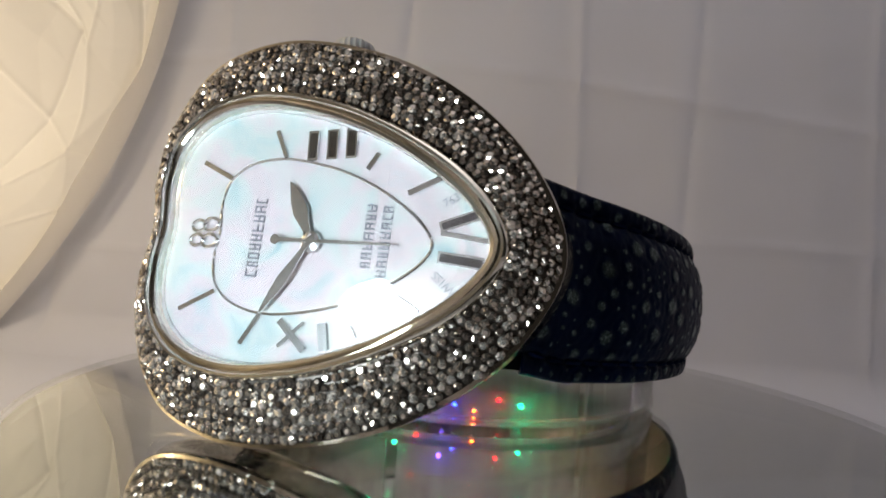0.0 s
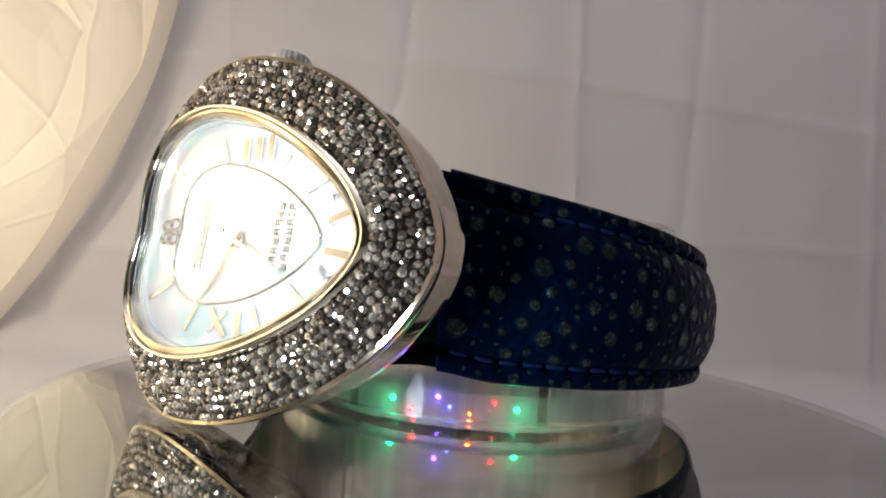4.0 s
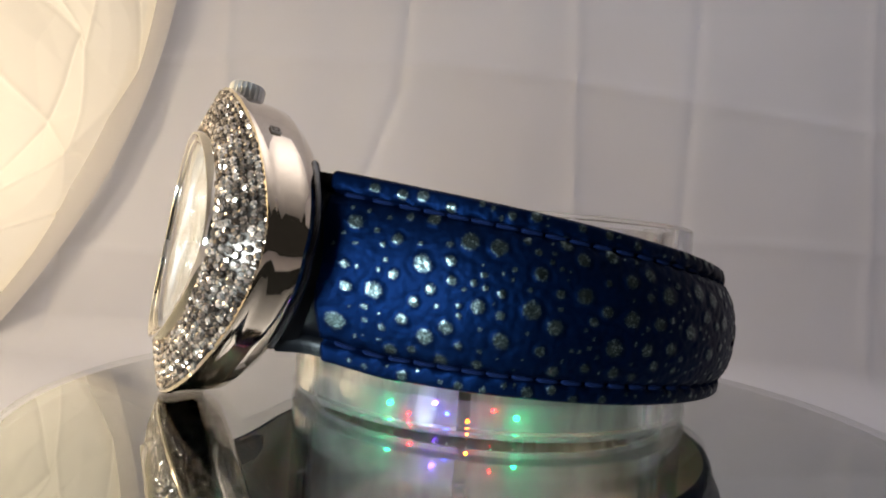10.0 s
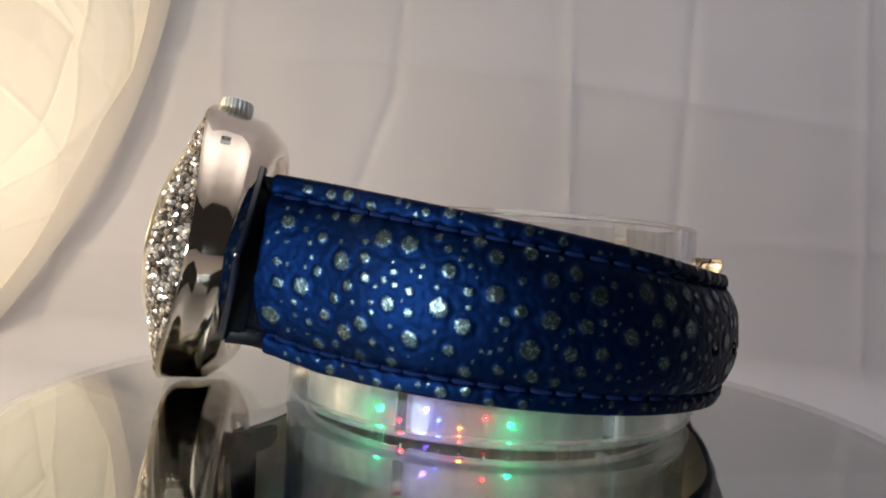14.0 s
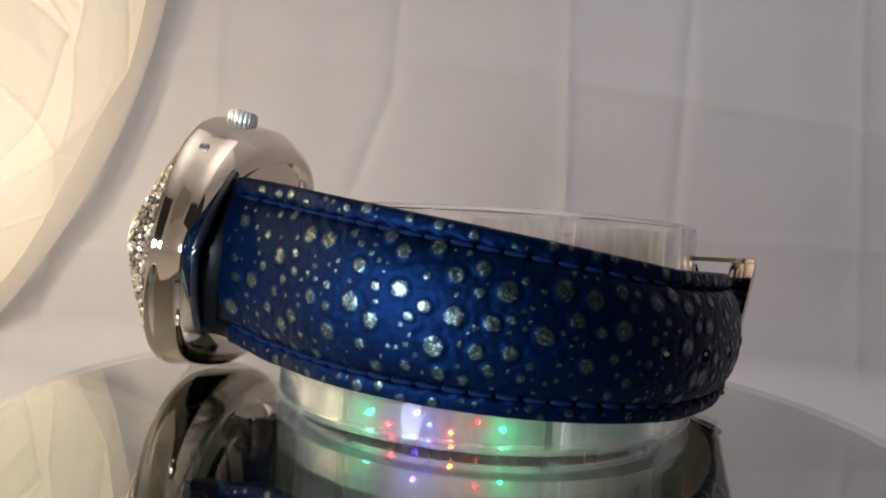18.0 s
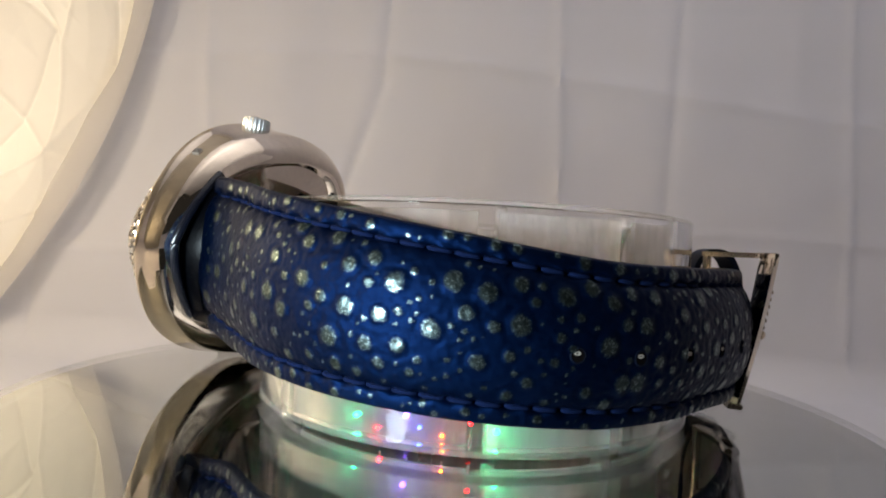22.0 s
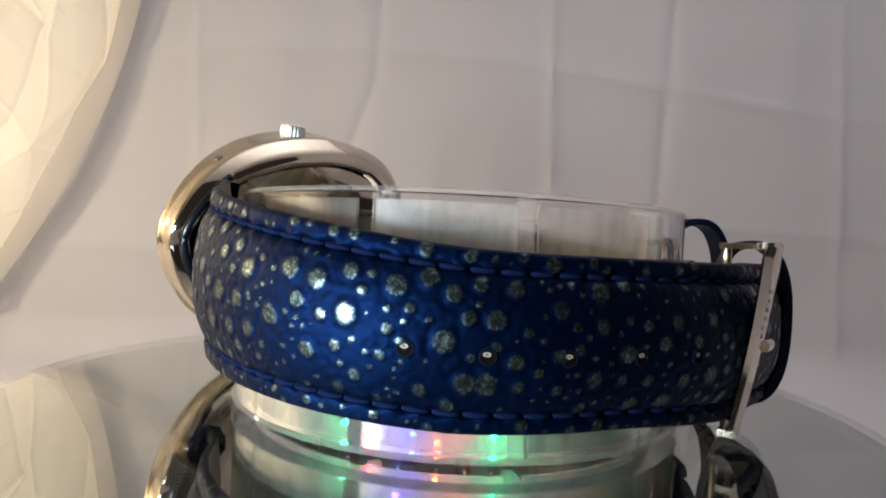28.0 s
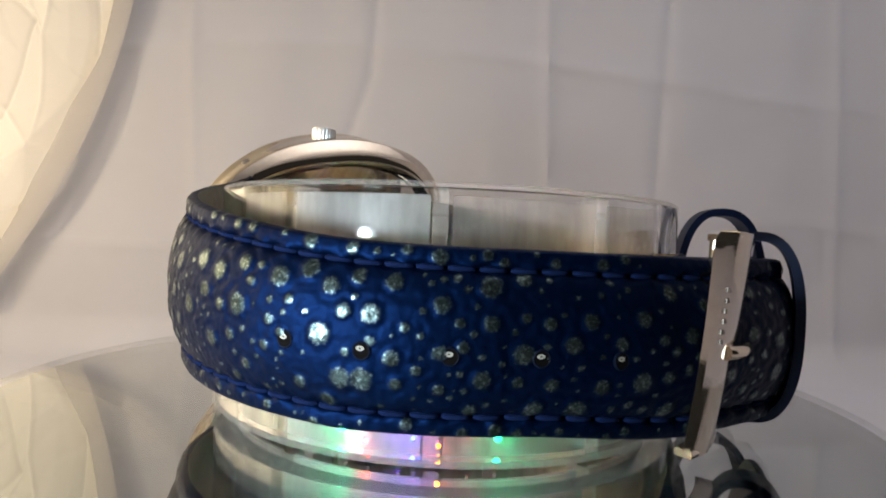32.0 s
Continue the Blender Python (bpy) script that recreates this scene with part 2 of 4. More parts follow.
def clear_frost(name, share, rough, cloud, tint=(1.0, 0.99, 0.98)):
    """Clear plastic with a rubbed, uneven face that spreads the light passing through it."""
    m, nt, b = material(name)
    nt.nodes.remove(b)
    v = coords(nt)
    see = node(nt, "ShaderNodeBsdfTransparent", Color=(*tint, 1))
    spread = node(nt, "ShaderNodeBsdfRefraction", Color=(*tint, 1), Roughness=rough, IOR=1.18)
    streak = nt.nodes.new("ShaderNodeMapping")
    streak.inputs["Scale"].default_value = (1.0, 1.0, 0.25)
    link(nt, v, streak.inputs["Vector"])
    fine = noise_tex(nt, streak.outputs["Vector"], 2600.0, 4.0)
    bm = node(nt, "ShaderNodeBump", Strength=0.5, Distance=0.0002)
    link(nt, fine, bm.inputs["Height"])
    link(nt, bm.outputs["Normal"], spread.inputs["Normal"])
    f = node(nt, "ShaderNodeMapRange", From_Min=0.3, From_Max=0.7, To_Min=share * 0.6, To_Max=share * 1.3)
    link(nt, noise_tex(nt, streak.outputs["Vector"], 500.0), f.inputs["Value"])
    mix1 = nt.nodes.new("ShaderNodeMixShader")
    link(nt, f.outputs["Result"], mix1.inputs["Fac"])
    link(nt, see.outputs["BSDF"], mix1.inputs[1])
    link(nt, spread.outputs["BSDF"], mix1.inputs[2])
    milk = node(nt, "ShaderNodeMixShader", Fac=0.5)
    link(nt, node(nt, "ShaderNodeBsdfTranslucent", Color=(0.95, 0.90, 0.86, 1)).outputs["BSDF"], milk.inputs[1])
    link(nt, node(nt, "ShaderNodeBsdfDiffuse", Color=(0.93, 0.91, 0.90, 1)).outputs["BSDF"], milk.inputs[2])
    mix2 = node(nt, "ShaderNodeMixShader", Fac=cloud)
    link(nt, mix1.outputs["Shader"], mix2.inputs[1])
    link(nt, milk.outputs["Shader"], mix2.inputs[2])
    gloss = node(nt, "ShaderNodeBsdfGlossy", Roughness=0.30)
    mix3 = nt.nodes.new("ShaderNodeMixShader")
    link(nt, sheen(nt, 0.006, 0.40), mix3.inputs["Fac"])
    link(nt, mix2.outputs["Shader"], mix3.inputs[1])
    link(nt, gloss.outputs["BSDF"], mix3.inputs[2])
    link(nt, mix3.outputs["Shader"], nt.nodes["Material Output"].inputs["Surface"])
    return m


ACRYLIC = clear("clear_acrylic", 1.49, 0.0, (0.99, 0.985, 0.975))
RIM_ACRYLIC = clear_sheet("polished_acrylic_edge", 0.09)
HAZE = clear_frost("hazy_acrylic", 0.42, 0.30, 0.032)
FROST = clear_frost("frosted_acrylic", 0.65, 0.42, 0.085)
BAND = clear_sheet("faintly_hazy_acrylic", 0.03)
PANE = clear_sheet("mirror_pane", 0.0, (0.985, 0.995, 0.99))


def make_mirror():
    m, nt, b = material("mirror_glass")
    v = coords(nt)
    b.inputs["Metallic"].default_value = 1.0
    f = noise_tex(nt, v, 60.0)
    link(nt, ramp(nt, f, [(0.3, (0.60, 0.61, 0.605)), (0.7, (0.66, 0.67, 0.665))]), b.inputs["Base Color"])
    r = node(nt, "ShaderNodeMapRange", To_Min=0.008, To_Max=0.03)
    link(nt, noise_tex(nt, v, 220.0, 6.0), r.inputs["Value"])
    link(nt, r.outputs["Result"], b.inputs["Roughness"])
    return m


MIRROR = make_mirror()


def make_cloth(name, colour, through, weave=0.0):
    m, nt, b = material(name)
    v = coords(nt)
    big, fine = noise_tex(nt, v, 5.0, 4.0), noise_tex(nt, v, 700.0, 3.0)
    link(nt, ramp(nt, big, [(0.3, tuple(x * 0.95 for x in colour)), (0.7, colour)]), b.inputs["Base Color"])
    b.inputs["Roughness"].default_value = 0.75
    bump(nt, fine, b, 0.12, 0.0008)
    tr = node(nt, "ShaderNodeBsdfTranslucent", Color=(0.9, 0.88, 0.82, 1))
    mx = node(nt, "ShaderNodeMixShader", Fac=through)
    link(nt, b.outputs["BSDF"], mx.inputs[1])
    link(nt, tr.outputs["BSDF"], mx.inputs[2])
    if weave:
        gap = node(nt, "ShaderNodeBsdfTransparent", Color=(1.0, 0.97, 0.92, 1))
        thin = node(nt, "ShaderNodeMixShader", Fac=weave)
        link(nt, mx.outputs["Shader"], thin.inputs[1])
        link(nt, gap.outputs["BSDF"], thin.inputs[2])
        mx = thin
    link(nt, mx.outputs["Shader"], nt.nodes["Material Output"].inputs["Surface"])
    return m


CLOTH = make_cloth("white_tent_cloth", (0.765, 0.772, 0.855), 0.12)
# tent cloth whose cream colour carries part of the outside lamp's warm light
CLOTH_SIDE_LIT = make_cloth("warm_lit_tent_cloth", (0.84, 0.80, 0.66), 0.50, 0.34)
ROOF_CLOTH = make_cloth("roof_tent_cloth", (0.765, 0.772, 0.855), 0.50)
PIPING = make_cloth("grey_piping", (0.86, 0.84, 0.88), 0.55)


def make_glow(name, colour, power):
    m, nt, b = material(name)
    b.inputs["Base Color"].default_value = (*colour, 1)
    b.inputs["Emission Color"].default_value = (*colour, 1)
    b.inputs["Emission Strength"].default_value = power
    return m


# ---- mesh helpers ----
def mesh_object(name, bm, mat, smooth=True):
    bmesh.ops.recalc_face_normals(bm, faces=bm.faces[:])
    me = bpy.data.meshes.new(name)
    bm.to_mesh(me)
    bm.free()
    if mat:
        me.materials.append(mat)
    if smooth:
        me.shade_smooth()
        me.set_sharp_from_angle(angle=radians(38))
    return new(name, me)


def part(name, bm, mat, parent, label="", smooth=True):
    ob = mesh_object(name, bm, mat, smooth)
    ob.parent = parent
    if label:
        ob["label"] = label
    return ob


def loft(bm, rings, close=True, cap0=False, cap1=False):
    """Skins a list of rings of points."""
    vs = [[bm.verts.new(p) for p in ring] for ring in rings]
    for r0, r1 in zip(vs, vs[1:]):
        n = len(r0)
        for i in range(n if close else n - 1):
            j = (i + 1) % n
            bm.faces.new((r0[i], r0[j], r1[j], r1[i]))
    if cap0:
        bm.faces.new(vs[0])
    if cap1:
        bm.faces.new(vs[-1])
    return vs


def spline(ctrl, n, closed=False):
    """A smooth curve of n points through a few control points."""
    k = len(ctrl)
    out = []
    for i in range(n):
        t = i / n * k if closed else i / (n - 1) * (k - 1)
        a = min(int(t), k - 1 if closed else k - 2)
        f = t - a
        if closed:
            q = [Vector(ctrl[(a + d) % k]) for d in (-1, 0, 1, 2)]
        else:
            q = [Vector(ctrl[min(max(a + d, 0), k - 1)]) for d in (-1, 0, 1, 2)]
        out.append(0.5 * ((2 * q[1]) + (q[2] - q[0]) * f + (2 * q[0] - 5 * q[1] + 4 * q[2] - q[3]) * f * f + (3 * q[1] - q[0] - 3 * q[2] + q[3]) * f ** 3))
    return out


def tube(bm, pts, r, sides=8, closed=False):
    rings = []
    n = len(pts)
    for i, p in enumerate(pts):
        a, b = (pts[(i - 1) % n], pts[(i + 1) % n]) if closed else (pts[max(i - 1, 0)], pts[min(i + 1, n - 1)])
        d = (b - a).normalized()
        side = d.cross(Vector((0, 0, 1)))
        side = side.normalized() if side.length > 0.05 else d.cross(Vector((1, 0, 0))).normalized()
        up = side.cross(d)
        rings.append([p + r * (math.cos(t) * side + math.sin(t) * up) for t in (2 * math.pi * k / sides for k in range(sides))])
    if closed:
        rings.append(rings[0])
        vs = [[bm.verts.new(p) for p in ring] for ring in rings[:-1]]
        for i in range(n):
            for k in range(sides):
                bm.faces.new((vs[i][k], vs[i][(k + 1) % sides], vs[(i + 1) % n][(k + 1) % sides], vs[(i + 1) % n][k]))
    else:
        loft(bm, rings, True, True, True)


def box(bm, m, sx, sy, sz, bevel=0.0):
    r = bmesh.ops.create_cube(bm, size=1.0, matrix=m @ Matrix.Diagonal((sx, sy, sz, 1)))
    if bevel:
        es = list({e for v in r["verts"] for e in v.link_edges})
        bmesh.ops.bevel(bm, geom=es, offset=bevel, segments=2, affect="EDGES", profile=0.5)


def lathe(bm, profile, n=96):
    """Profile of (radius, z) turned about z; closed into a ring of solid section."""
    prof = profile + [profile[0]]
    rings = [[Vector((r * math.cos(t), r * math.sin(t), z)) for t in (2 * math.pi * k / n for k in range(n))] for r, z in prof]
    vs = [[bm.verts.new(p) for p in ring] for ring in rings[:-1]]
    m = len(vs)
    for a in range(m):
        for k in range(n):
            bm.faces.new((vs[a][k], vs[a][(k + 1) % n], vs[(a + 1) % m][(k + 1) % n], vs[(a + 1) % m][k]))


# ---- the photo tent ----
def smooth_step(x):
    x = min(1.0, max(0.0, x))
    return x * x * (3 - 2 * x)


def crease(d, width):
    return math.exp(-abs(d) / width)


FOLD_X = (-0.33, -0.20, -0.055, 0.090, 0.186, 0.33, 0.47)
FOLD_Z = (0.02, 0.152, 0.30, 0.44)


def back_relief(x, z):
    """Flattened folds of a sheet that was kept folded."""
    h = 0.0
    for i, fx in enumerate(FOLD_X):
        lean = 0.05 * math.sin(3.1 * i + 1.0) * (z - 0.15) - (0.28 * min(0.0, z - 0.15) * -1 if i == 2 else 0.0)
        d = x - fx - lean
        h += (0.05 if i % 2 else -0.05) * min(abs(d), 0.045) + (0.0024 if i % 2 else -0.0024) * crease(d, 0.0045) + 0.0030 * abs(math.sin(i * 2.3 + 0.7)) * crease(d, 0.035) * (1 if i % 2 else -1)
    for i, fz in enumerate(FOLD_Z):
        d = z - fz - 0.02 * math.sin(2.0 * i + 6.0 * x)
        h += -0.022 * min(abs(d), 0.03) + 0.0020 * crease(d, 0.0045)
    h += 0.004 * noise.noise(Vector((x * 7.0, z * 7.0, 3.0))) + 0.0012 * noise.noise(Vector((x * 26.0, z * 26.0, 8.0)))
    return h


def build_back_wall():
    bm = bmesh.new()
    nx, nz = 400, 230
    rings = []
    for j in range(nz + 1):
        row = []
        s = -0.10 + 0.84 * j / nz
        for i in range(nx + 1):
            x = -0.62 + 1.32 * i / nx
            if s < 0.0:
                a = (-s) / 0.10 * math.pi / 2
                y, z = 0.40 - 0.0335 * (1 - math.cos(a)), -0.0525 - 0.0335 * math.sin(a)
            else:
                y, z = 0.40, -0.0525 + s
            row.append(Vector((x, y - back_relief(x, z) * smooth_step((s + 0.1) / 0.1), z)))
        rings.append(row)
    loft(bm, rings, close=False)
    return tagged(mesh_object("wall_back", bm, CLOTH), "white fabric back wall of a photo tent with fold creases", "tent wall", kind="structure")


def seam_x(z):
    k = np.minimum(z, 0.2)
    return -0.3354 + 0.6487 * k - 1.1746 * k * k + 0.18 * (z - k)


# creases of the side panel: strength, reach, and a bent line in (distance from the back seam, height)
PANEL_FOLDS = [
    (0.50, 0.050, [(0.20, 0.176), (0.119, 0.129), (0.058, 0.094), (0.000, 0.072)]),
    (-0.46, 0.045, [(0.110, 0.010), (0.076, 0.057), (0.058, 0.094), (0.061, 0.120), (0.070, 0.160)]),
    (0.50, 0.035, [(0.013, 0.079), (0.056, 0.150), (0.056, 0.191), (0.050, 0.26)]),
    (-0.60, 0.020, [(0.056, 0.150), (0.079, 0.160), (0.106, 0.168), (0.17, 0.20)]),
    (0.60, 0.020, [(0.056, 0.150), (0.075, 0.166), (0.089, 0.176), (0.12, 0.23)]),
    (0.38, 0.035, [(0.010, 0.078), (0.048, 0.055), (0.068, 0.040), (0.13, 0.000)]),
    (-0.40, 0.02, [(0.030, 0.24), (0.030, 0.202), (0.014, 0.150)]),
    (0.30, 0.03, [(0.00, 0.034), (0.043, 0.013), (0.09, -0.02)]),
]


def line_gap(d, z, pts):
    best = np.full(d.shape, 9.0)
    for (a, b), (c, e) in zip(pts, pts[1:]):
        u, v = c - a, e - b
        f = np.clip(((d - a) * u + (z - b) * v) / (u * u + v * v), 0.0, 1.0)
        best = np.minimum(best, np.hypot(d - a - f * u, z - b - f * v))
    return best


def build_side_panel():
    """Cloth that was kept folded, with straight crossing creases."""
    rnd = random.Random(11)
    folds = PANEL_FOLDS[:]
    for _ in range(20):
        d, z, a = rnd.uniform(0.17, 0.80), rnd.uniform(0.0, 0.6), rnd.uniform(0, math.pi)
        folds.append((rnd.choice((-0.3, 0.3)), 0.025, [(d - 0.12 * math.cos(a), z - 0.12 * math.sin(a)), (d + 0.12 * math.cos(a), z + 0.12 * math.sin(a))]))
    depths = np.concatenate([np.linspace(0, 0.15, 170), np.linspace(0.156, 0.82, 80)])
    heights = np.concatenate([np.linspace(-0.087, 0.24, 290), np.linspace(0.247, 0.627, 50)])
    d, z = np.meshgrid(depths, heights)
    w = 0.0 * d
    for a, reach, pts in folds:
        gap = line_gap(d - 0.005, z, pts)
        w += 0.42 * a * (np.minimum(gap, reach) - reach) - math.copysign(0.0010, a) * np.exp(-(gap / 0.0016) ** 2)
    x = seam_x(z)
    x += -0.05 * d - 0.028 * np.sin(np.minimum(d, 0.17) * 9) + w * np.clip(d / 0.02, 0.0, 1.0)
    n, m = d.shape
    verts = np.stack([x, 0.407 - d, z], axis=-1).reshape(-1, 3).tolist()
    faces = [(r * m + c, r * m + c + 1, (r + 1) * m + c + 1, (r + 1) * m + c) for r in range(n - 1) for c in range(m - 1)]
    me = bpy.data.meshes.new("wall_left")
    me.from_pydata(verts, [], faces)
    me.materials.append(CLOTH_SIDE_LIT)
    me.shade_smooth()
    return tagged(new("wall_left", me), "creased fabric side wall glowing from a lamp outside, its warm light partly painted in", "tent wall", kind="structure")


def build_seam():
    bm = bmesh.new()
    pts = [Vector((seam_x(z), 0.3915, z)) for z in (-0.086 + 0.65 * k / 65 for k in range(66))]
    tube(bm, pts, 0.0105, 16)
    bmesh.ops.transform(bm, matrix=Matrix.Translation((0, 0.3915, 0)) @ Matrix.Diagonal((1, 0.12, 1, 1)) @ Matrix.Translation((0, -0.3915, 0)), verts=bm.verts[:])
    return tagged(mesh_object("trim_seam", bm, PIPING), "pale grey piped seam along the tent corner", "seam", kind="structure")


def sheet(name, corners, mat, label, wave=0.003, n=40):
    bm = bmesh.new()
    a, b, c, d = (Vector(p) for p in corners)
    nrm = (b - a).cross(d - a).normalized()
    rings = []
    for j in range(n + 1):
        rings.append([a.lerp(b, i / n).lerp(d.lerp(c, i / n), j / n) + nrm * wave * noise.noise(a.lerp(b, i / n).lerp(d.lerp(c, i / n), j / n) * 9) for i in range(n + 1)])
    loft(bm, rings, close=False)
    return tagged(mesh_object(name, bm, mat), label, "tent wall", kind="structure")


build_back_wall()
build_side_panel()
build_seam()
sheet("floor", ((-0.62, -0.62, -0.0857), (0.70, -0.62, -0.0857), (0.70, 0.376, -0.0857), (-0.62, 0.376, -0.0857)), CLOTH, "white fabric floor of the photo tent", 0.0)
sheet("wall_right", ((0.62, 0.41, -0.087), (0.62, -0.06, -0.087), (0.62, -0.06, 0.70), (0.62, 0.41, 0.70)), CLOTH, "white fabric side wall of the photo tent", 0.006)
sheet("ceiling", ((-0.62, -0.42, 0.66), (0.70, -0.42, 0.66), (0.70, 0.42, 0.66), (-0.62, 0.42, 0.66)), ROOF_CLOTH, "white fabric roof of the photo tent", 0.006)
sheet("wall_front", ((-0.40, -0.42, -0.087), (-0.12, -0.42, -0.087), (-0.12, -0.42, 0.66), (-0.40, -0.42, 0.66)), CLOTH, "white fabric front flap of the photo tent", 0.006)

# ---- mirror turntable ----
MIRROR_Z = -2.0 * S
SILVER_Z = -4.3 * S
TABLE_AT = Vector((11.0 * S, -10.0 * S, 0.0))


def build_turntable():
    base = tagged(new("turntable"), "round mirror-topped turntable turning slowly under the watch", "turntable")
    bm = bmesh.new()
    lathe(bm, [(0.0001, SILVER_Z), (126.6 * S, SILVER_Z), (126.6 * S, -0.0030), (0.0001, -0.0030)], 160)
    part("mirror_plate", bm, MIRROR, base, "silvered back of the mirror glass")
    bm = bmesh.new()
    rim = [(126.0, MIRROR_Z), (127.3, MIRROR_Z - 0.0002), (127.8, MIRROR_Z - 0.0005), (127.8, SILVER_Z)]
    vs = loft(bm, [[Vector((r * S * math.cos(t), r * S * math.sin(t), z)) for t in (2 * math.pi * k / 160 for k in range(160))] for r, z in rim])
    bm.faces.new(vs[0])
    ob = part("glass_pane", bm, PANE, base, "clear glass over the silver with a bevelled edge")
    ob.visible_shadow = False
    bm = bmesh.new()
    lathe(bm, [(0.0001, -0.0032), (120 * S, -0.0032), (121.5 * S, -0.006), (121.5 * S, -0.083), (118 * S, -0.0855), (0.0001, -0.0855)], 96)
    part("drum", bm, plain("white_plastic", (0.7, 0.7, 0.7), 0.4), base)
    return base


turntable = build_turntable()

# ---- acrylic ring stand; its local x runs towards the buckle ----
RING_R, RING_H = 66.7, 56.0


def polar(r, phi, z):
    a = radians(phi)
    return Vector((r * math.cos(a) * S, r * math.sin(a) * S, z * S))


def build_stand():
    base = tagged(new("watch_stand"), "clear acrylic ring stand on the mirror, inside the watch strap", "display stand")
    bm = bmesh.new()
    lathe(bm, [(RING_R * S, -0.6 * S), (RING_R * S, (RING_H - 1.2) * S), ((RING_R - 5.2) * S, (RING_H - 1.2) * S), ((RING_R - 5.2) * S, -0.6 * S)], 128)
    ob = part("ring", bm, ACRYLIC, base)
    ob.visible_shadow = False
    bm = bmesh.new()
    lathe(bm, [((RING_R + 0.3) * S, -0.5 * S), ((RING_R + 0.3) * S, 7.0 * S), ((RING_R + 0.1) * S, 7.2 * S), ((RING_R + 0.1) * S, -0.5 * S)], 128)
    ob = part("lower_band", bm, BAND, base, "hazy lower band of the ring")
    ob.visible_shadow = False
    bm = bmesh.new()
    lathe(bm, [(RING_R * S, (RING_H - 1.1) * S), (RING_R * S, (RING_H - 0.6) * S), ((RING_R - 0.6) * S, RING_H * S), ((RING_R - 4.6) * S, RING_H * S), ((RING_R - 5.2) * S, (RING_H - 0.6) * S), ((RING_R - 5.2) * S, (RING_H - 1.1) * S)], 128)
    ob = part("rim", bm, RIM_ACRYLIC, base, "bright polished upper edge")
    ob.visible_shadow = False
    bm = bmesh.new()
    lathe(bm, [((RING_R + 0.5) * S, -1.9 * S), ((RING_R + 0.9) * S, -1.4 * S), ((RING_R + 0.5) * S, -0.7 * S), ((RING_R - 5.4) * S, -0.7 * S), ((RING_R - 5.8) * S, -1.4 * S), ((RING_R - 5.4) * S, -1.9 * S)], 128)
    ob = part("foot_rim", bm, RIM_ACRYLIC, base, "bright polished foot of the ring")
    ob.visible_shadow = False
    for phi, wid in ((-75.0, 2.4), (-44.0, 3.0), (-9.0, 2.0), (33.0, 2.2), (117.0, 2.4)):
        bm = bmesh.new()
        box(bm, Matrix.Translation(polar(58.6, phi, 26.5)) @ pose(0, 0, 0, 0, 0, phi), 5.4 * S, wid * S, 56.5 * S, 0.5 * S)
        ob = part("rib", bm, RIM_ACRYLIC, base)
        ob.visible_shadow = False
    for first, last, mat in ((-75.5, -46.0, FROST), (-41.5, -11.0, HAZE), (-7.0, 30.0, HAZE), (-128.0, -80.0, HAZE), (-178.0, -131.0, HAZE), (36.0, 114.0, HAZE), (120.0, 179.0, HAZE)):
        bm = bmesh.new()
        rings = []
        for k in range(25):
            phi = first + (last - first) * k / 24
            rings.append([polar(r, phi, z) for r, z in ((59.6, -1.6), (60.6, -1.6), (60.6, 53.5), (59.6, 53.5))])
        loft(bm, rings, True, True, True)
        ob = part("inner_panel", bm, mat, base, "frosted white panel inside the ring" if mat is FROST else "hazy clear panel inside the ring")
        ob.visible_shadow = False
    return base


stand = build_stand()

# ---- coloured lights standing inside the ring; they do not turn ----
LEDS = [(-27.6, 1.6, "green", (0.0, 1.0, 0.36)), (-22.3, -0.4, "red", (1.0, 0.001, 0.002)), (-15.5, 3.6, "violet", (0.16, 0.06, 1.0)), (-12.3, 1.2, "blue", (0.02, 0.05, 1.0)),
        (-7.0, -0.2, "amber", (1.0, 0.10, 0.001)), (-0.6, 3.2, "red", (1.0, 0.001, 0.003)), (5.4, 1.6, "green", (0.0, 1.0, 0.36))]


def build_leds():
    made = []
    for x, z, word, col in LEDS:
        led = tagged(new("led_light"), f"tiny glowing {word} light bulb on the mirror", "light", group="coloured lights inside the ring")
        bm = bmesh.new()
        lathe(bm, [(0.0001, -1.9 * S), (0.5 * S, -1.9 * S), (0.4 * S, -1.6 * S), (0.12 * S, z * S), (0.0001, z * S)], 12)
        part("stem", bm, ACRYLIC, led)
        bm = bmesh.new()
        bmesh.ops.create_uvsphere(bm, u_segments=12, v_segments=8, radius=(0.7 if word in ("green", "violet") else 0.5) * S, matrix=Matrix.Translation((0, 0, (z + 0.4) * S)))
        part("bulb", bm, make_glow("glow_" + word, col, {"green": 560.0, "violet": 460.0, "blue": 400.0}.get(word, 360.0)), led, f"glowing {word} bulb")
        made.append((led, x))
    return made


leds = build_leds()

# ---- the watch ----
HUB = Vector((-102.5, 3.7, 43.9))
TILT_S, TILT_C = 0.13, 0.9915


def at_case(p, q, n):
    """p: from twelve to six, q: towards the crown, n: out of the dial; in the watch's space."""
    v = HUB + Vector((TILT_S * q - TILT_C * n, -p, TILT_C * q + TILT_S * n))
    return v * S


def mirrored(half):
    """A closed outline from one half of it, from the notch to the tip."""
    return half + [(p, -q) for p, q in reversed(half[1:-1])]


